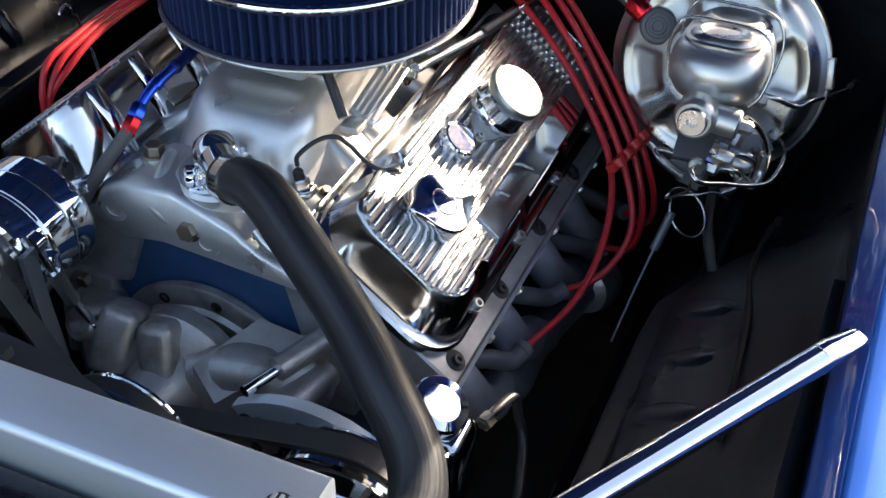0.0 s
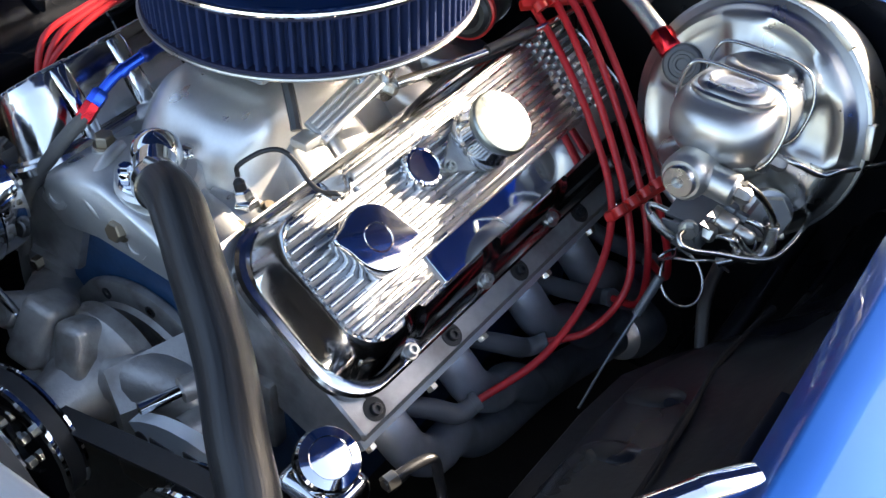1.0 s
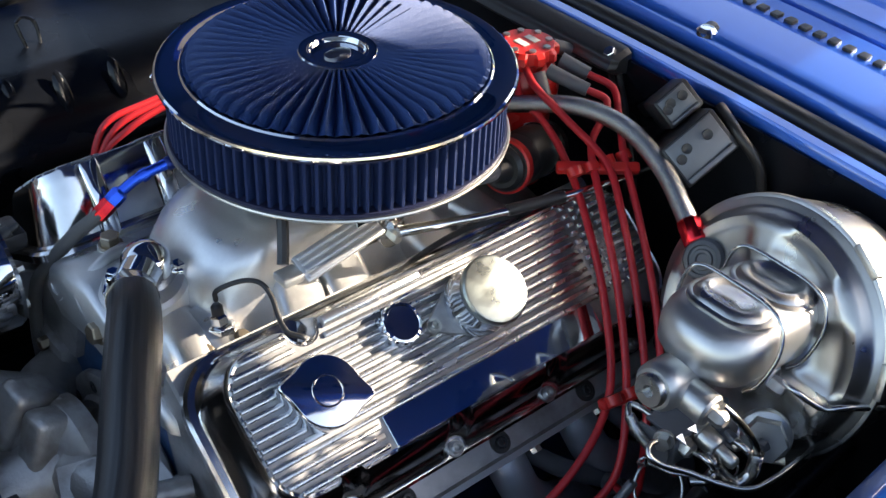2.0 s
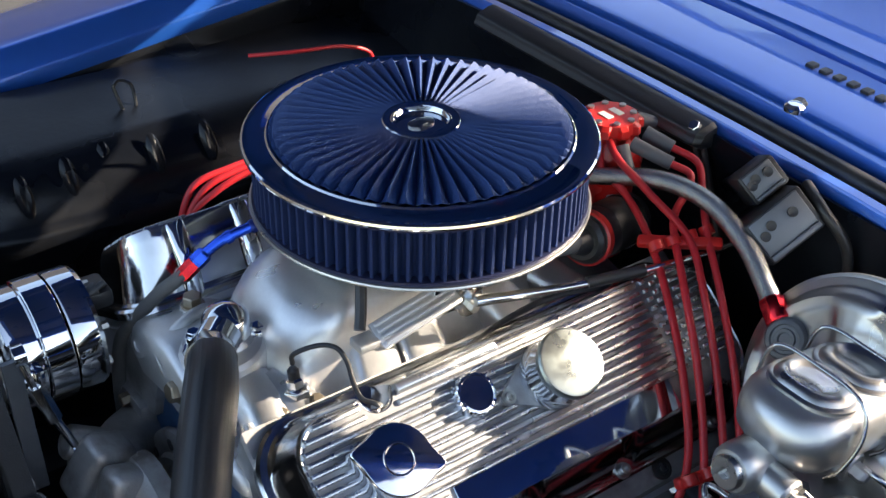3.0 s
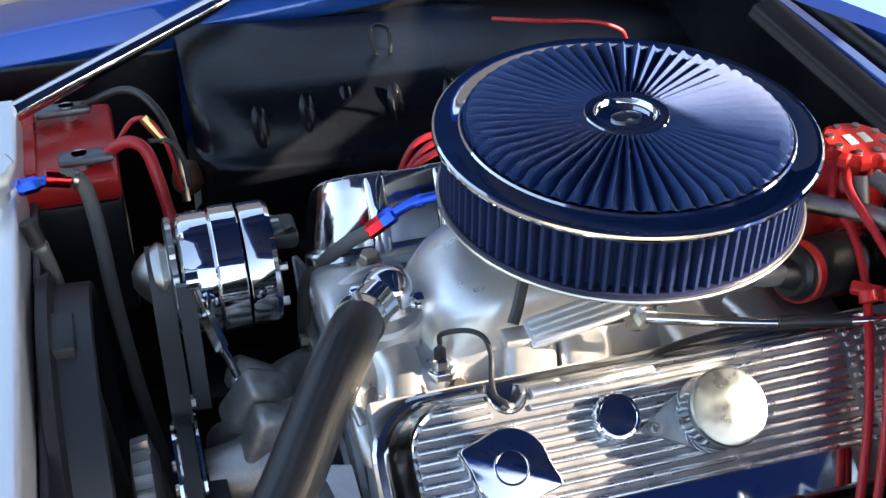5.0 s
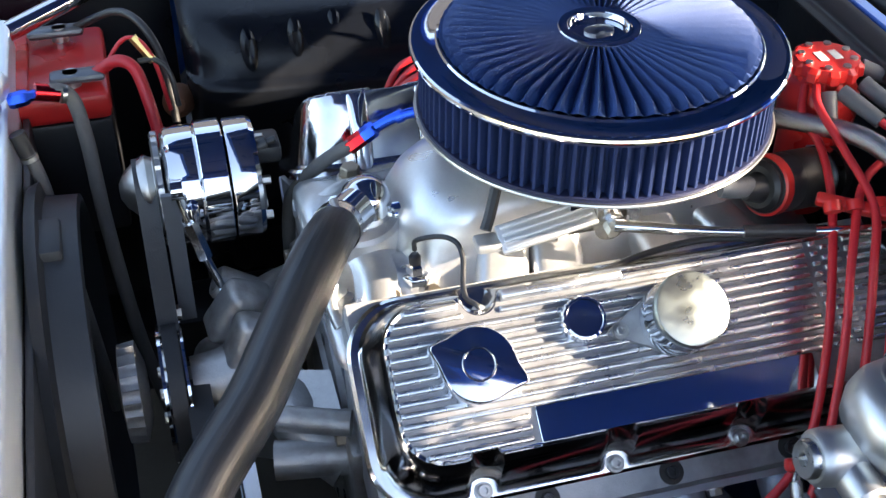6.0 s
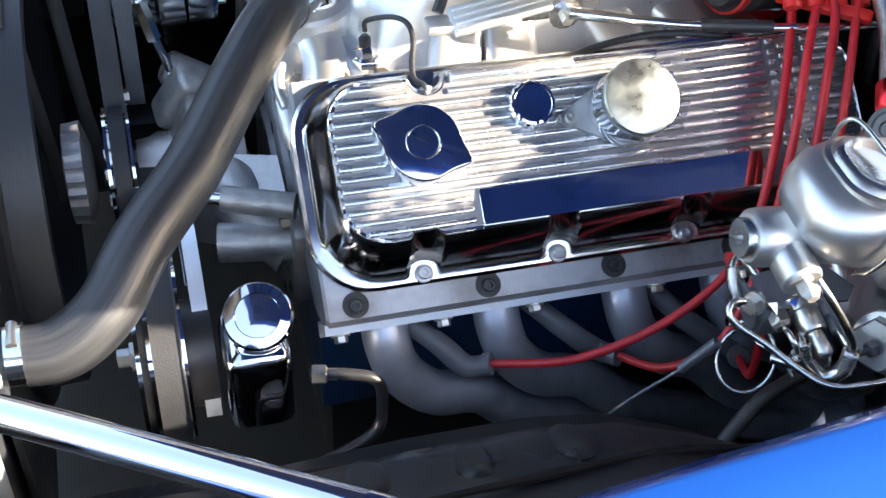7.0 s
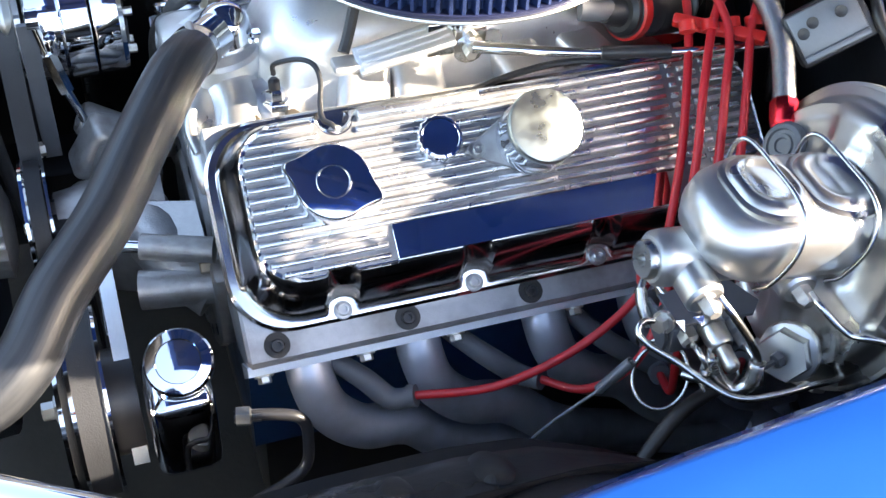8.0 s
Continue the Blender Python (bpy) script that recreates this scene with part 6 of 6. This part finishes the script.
    part("clamp", box((-0.56, 0.478, 0.826), (-0.49, 0.502, 0.838), 0.006), FACE, b, "dull grey cable clamp")
    part("warning_label", box((-0.628, 0.345, 0.8202), (-0.6, 0.375, 0.8212), 0.0003), PAPER, b, "white printed label")
    part("label_bar", box((-0.622, 0.349, 0.8212), (-0.617, 0.371, 0.8216), 0), INK, b)
    part("label_bar", box((-0.612, 0.349, 0.8212), (-0.605, 0.371, 0.8216), 0), YELLOW, b)
    for pts, mat, r, lab in (([(-0.48, 0.37, 0.832), (-0.455, 0.36, 0.85), (-0.435, 0.345, 0.845), (-0.425, 0.325, 0.81), (-0.415, 0.3, 0.76), (-0.39, 0.24, 0.73), (-0.36, 0.2, 0.76)], RED, 0.0075, "thick red battery cable"),
                             ([(-0.47, 0.375, 0.835), (-0.445, 0.38, 0.865), (-0.425, 0.37, 0.868), (-0.41, 0.36, 0.84), (-0.4, 0.35, 0.78)], RED, 0.0028, "thin red wire by the battery"),
                             ([(-0.5, 0.49, 0.835), (-0.45, 0.47, 0.86), (-0.42, 0.43, 0.86), (-0.4, 0.4, 0.82), (-0.395, 0.37, 0.75)], RUBBER, 0.005, "black cable by the battery"),
                             ([(-0.43, 0.36, 0.846), (-0.41, 0.36, 0.845), (-0.395, 0.35, 0.83), (-0.39, 0.34, 0.79)], RUBBER, 0.0035, "thin black wire by the battery")):
        w = thing("cable", pts[1], lab, "cable", "battery cables")
        part("wire", tube(pts, r, 12, 50), mat, w)
    c = thing("wire_connector", (-0.42, 0.365, 0.85), "brass in-line connector on a battery wire", "connector")
    part("body", tube([(-0.432, 0.372, 0.872), (-0.412, 0.362, 0.843)], 0.0055, 8, 2, straight=True), BRASS, c)
    lamp = thing("marker_lamp", (-0.4, 0.42, 0.72), "small rusty lamp back on the inner fender", "lamp")
    part("bulb_holder", lathe([(0.022, 0), (0.02, 0.02), (0.011, 0.03), (0, 0.031)], (-0.385, 0.45, 0.735), (-0.2, -1, 0.3), 24), COPPER, lamp)
    k = thing("fender_hook", (-0.11, 0.5, 0.85), "small black looped hook on the inner fender", "hook")
    part("loop", tube([(-0.124, 0.525, 0.872), (-0.118, 0.515, 0.84), (-0.113, 0.515, 0.826), (-0.1, 0.515, 0.83), (-0.098, 0.525, 0.866), (-0.112, 0.53, 0.876), (-0.124, 0.525, 0.872)], 0.0025, 8, 40), PLASTIC, k)
    part("tab", box((-0.117, 0.512, 0.815), (-0.101, 0.53, 0.832), 0.002), BLACK, k)
    # overflow hoses down the front
    for pts, r, lab in (([(-0.54, 0.255, 0.88), (-0.51, 0.26, 0.87), (-0.5, 0.255, 0.82), (-0.495, 0.235, 0.7), (-0.48, 0.2, 0.55), (-0.45, 0.15, 0.42)], 0.0085, "grey braided overflow hose from the radiator cap"),
                        ([(-0.565, 0.2, 0.86), (-0.55, 0.19, 0.8), (-0.535, 0.17, 0.65), (-0.52, 0.14, 0.5)], 0.0075, "grey hose down the radiator")):
        w = thing("overflow_hose", pts[1], lab, "hose", "overflow hoses")
        part("hose", tube(pts, r, 14, 60), HOSE_GREY, w)
        at, way = Vector(pts[0]), (Vector(pts[1]) - Vector(pts[0])).normalized()
        part("end_sleeve", tube([at - way * 0.004, at + way * 0.022], r + 0.0016, 14, 2, straight=True), RED_ANO if r > 0.008 else PLASTIC, w, "shrunk end sleeve")
        part("hose_clip", lathe([(r + 0.0005, 0), (r + 0.0022, 0.0005), (r + 0.0022, 0.0055), (r + 0.0005, 0.006)], at + way * 0.024, way, 18), BOLT, w)
    d = thing("dipstick", (0.0, 0.35, 0.8), "thin bright dipstick with a hooked handle", "dipstick")
    part("handle", tube([(-0.031, 0.35, 0.836), (-0.029, 0.35, 0.8438), (-0.0146, 0.35, 0.8471), (-0.0015, 0.35, 0.8244), (0.0062, 0.35, 0.7883), (0.0172, 0.35, 0.7577), (0.02, 0.34, 0.68)], 0.0022, 8, 40), CHROME, d)
    # hook and loose wires on the firewall
    for pts, mat, r, lab in (([(-0.02, 0.33, 0.965), (0.0265, 0.3, 0.97), (0.0919, 0.3, 0.961), (0.129, 0.3, 0.9465), (0.141, 0.3, 0.929), (0.15, 0.29, 0.89)], RED, 0.0026, "thin red wire across the firewall"),
                             ([(0.325, -0.1, 0.93), (0.31, -0.13, 0.9), (0.3, -0.16, 0.85), (0.3, -0.17, 0.78)], RUBBER, 0.004, "black wiring down the firewall"),
                             ([(0.33, -0.08, 0.93), (0.318, -0.11, 0.9), (0.31, -0.14, 0.85), (0.31, -0.15, 0.78)], RUBBER, 0.004, "black wiring down the firewall"),
                             ([(0.33, -0.24, 0.95), (0.31, -0.28, 0.945), (0.32, -0.31, 0.91), (0.325, -0.32, 0.85)], RUBBER, 0.006, "black wiring loom on the firewall"),
                             ([(-0.05, -0.52, 0.62), (0.0, -0.5, 0.66), (0.06, -0.47, 0.7), (0.12, -0.46, 0.72)], RUBBER, 0.007, "black corrugated loom under the brake lines"),
                             ([(-0.45, -0.56, 0.6), (-0.25, -0.53, 0.58), (0.0, -0.52, 0.6), (0.2, -0.54, 0.64)], RUBBER, 0.009, "black wiring loom along the inner fender")):
        w = thing("wiring", pts[1], lab, "wiring", "loose wiring")
        part("wire", tube(pts, r, 10, 40), mat, w)
    g = thing("steering_box", (-0.3, -0.46, 0.45), "black steering gearbox on the chassis rail", "steering box")
    part("housing", box((-0.36, -0.5, 0.4), (-0.22, -0.4, 0.52), 0.02, segs=3), BLACK, g)
    part("cover", lathe([(0.045, 0), (0.042, 0.02), (0.02, 0.028), (0, 0.028)], (-0.3, -0.45, 0.518), seg=28), CAST_DULL, g)
    part("column", tube([(-0.22, -0.45, 0.47), (0.1, -0.47, 0.56), (0.34, -0.48, 0.63)], 0.014, 14, 6), BLACK, g)


build_ground()
build_wall()
build_body()
for s in (-1, 1):
    build_brace(s)
build_radiator()
for s in (-1, 1):
    mm, nn, _ = build_cover(s)
    if s < 0:
        build_caps(mm, nn)
    build_head(s, mm)
    build_headers(s, mm)
build_block()
build_front_drive()
build_intake()
build_carburettor()
build_air_cleaner()
build_ignition()
build_fuel()
build_brakes()
build_bay()
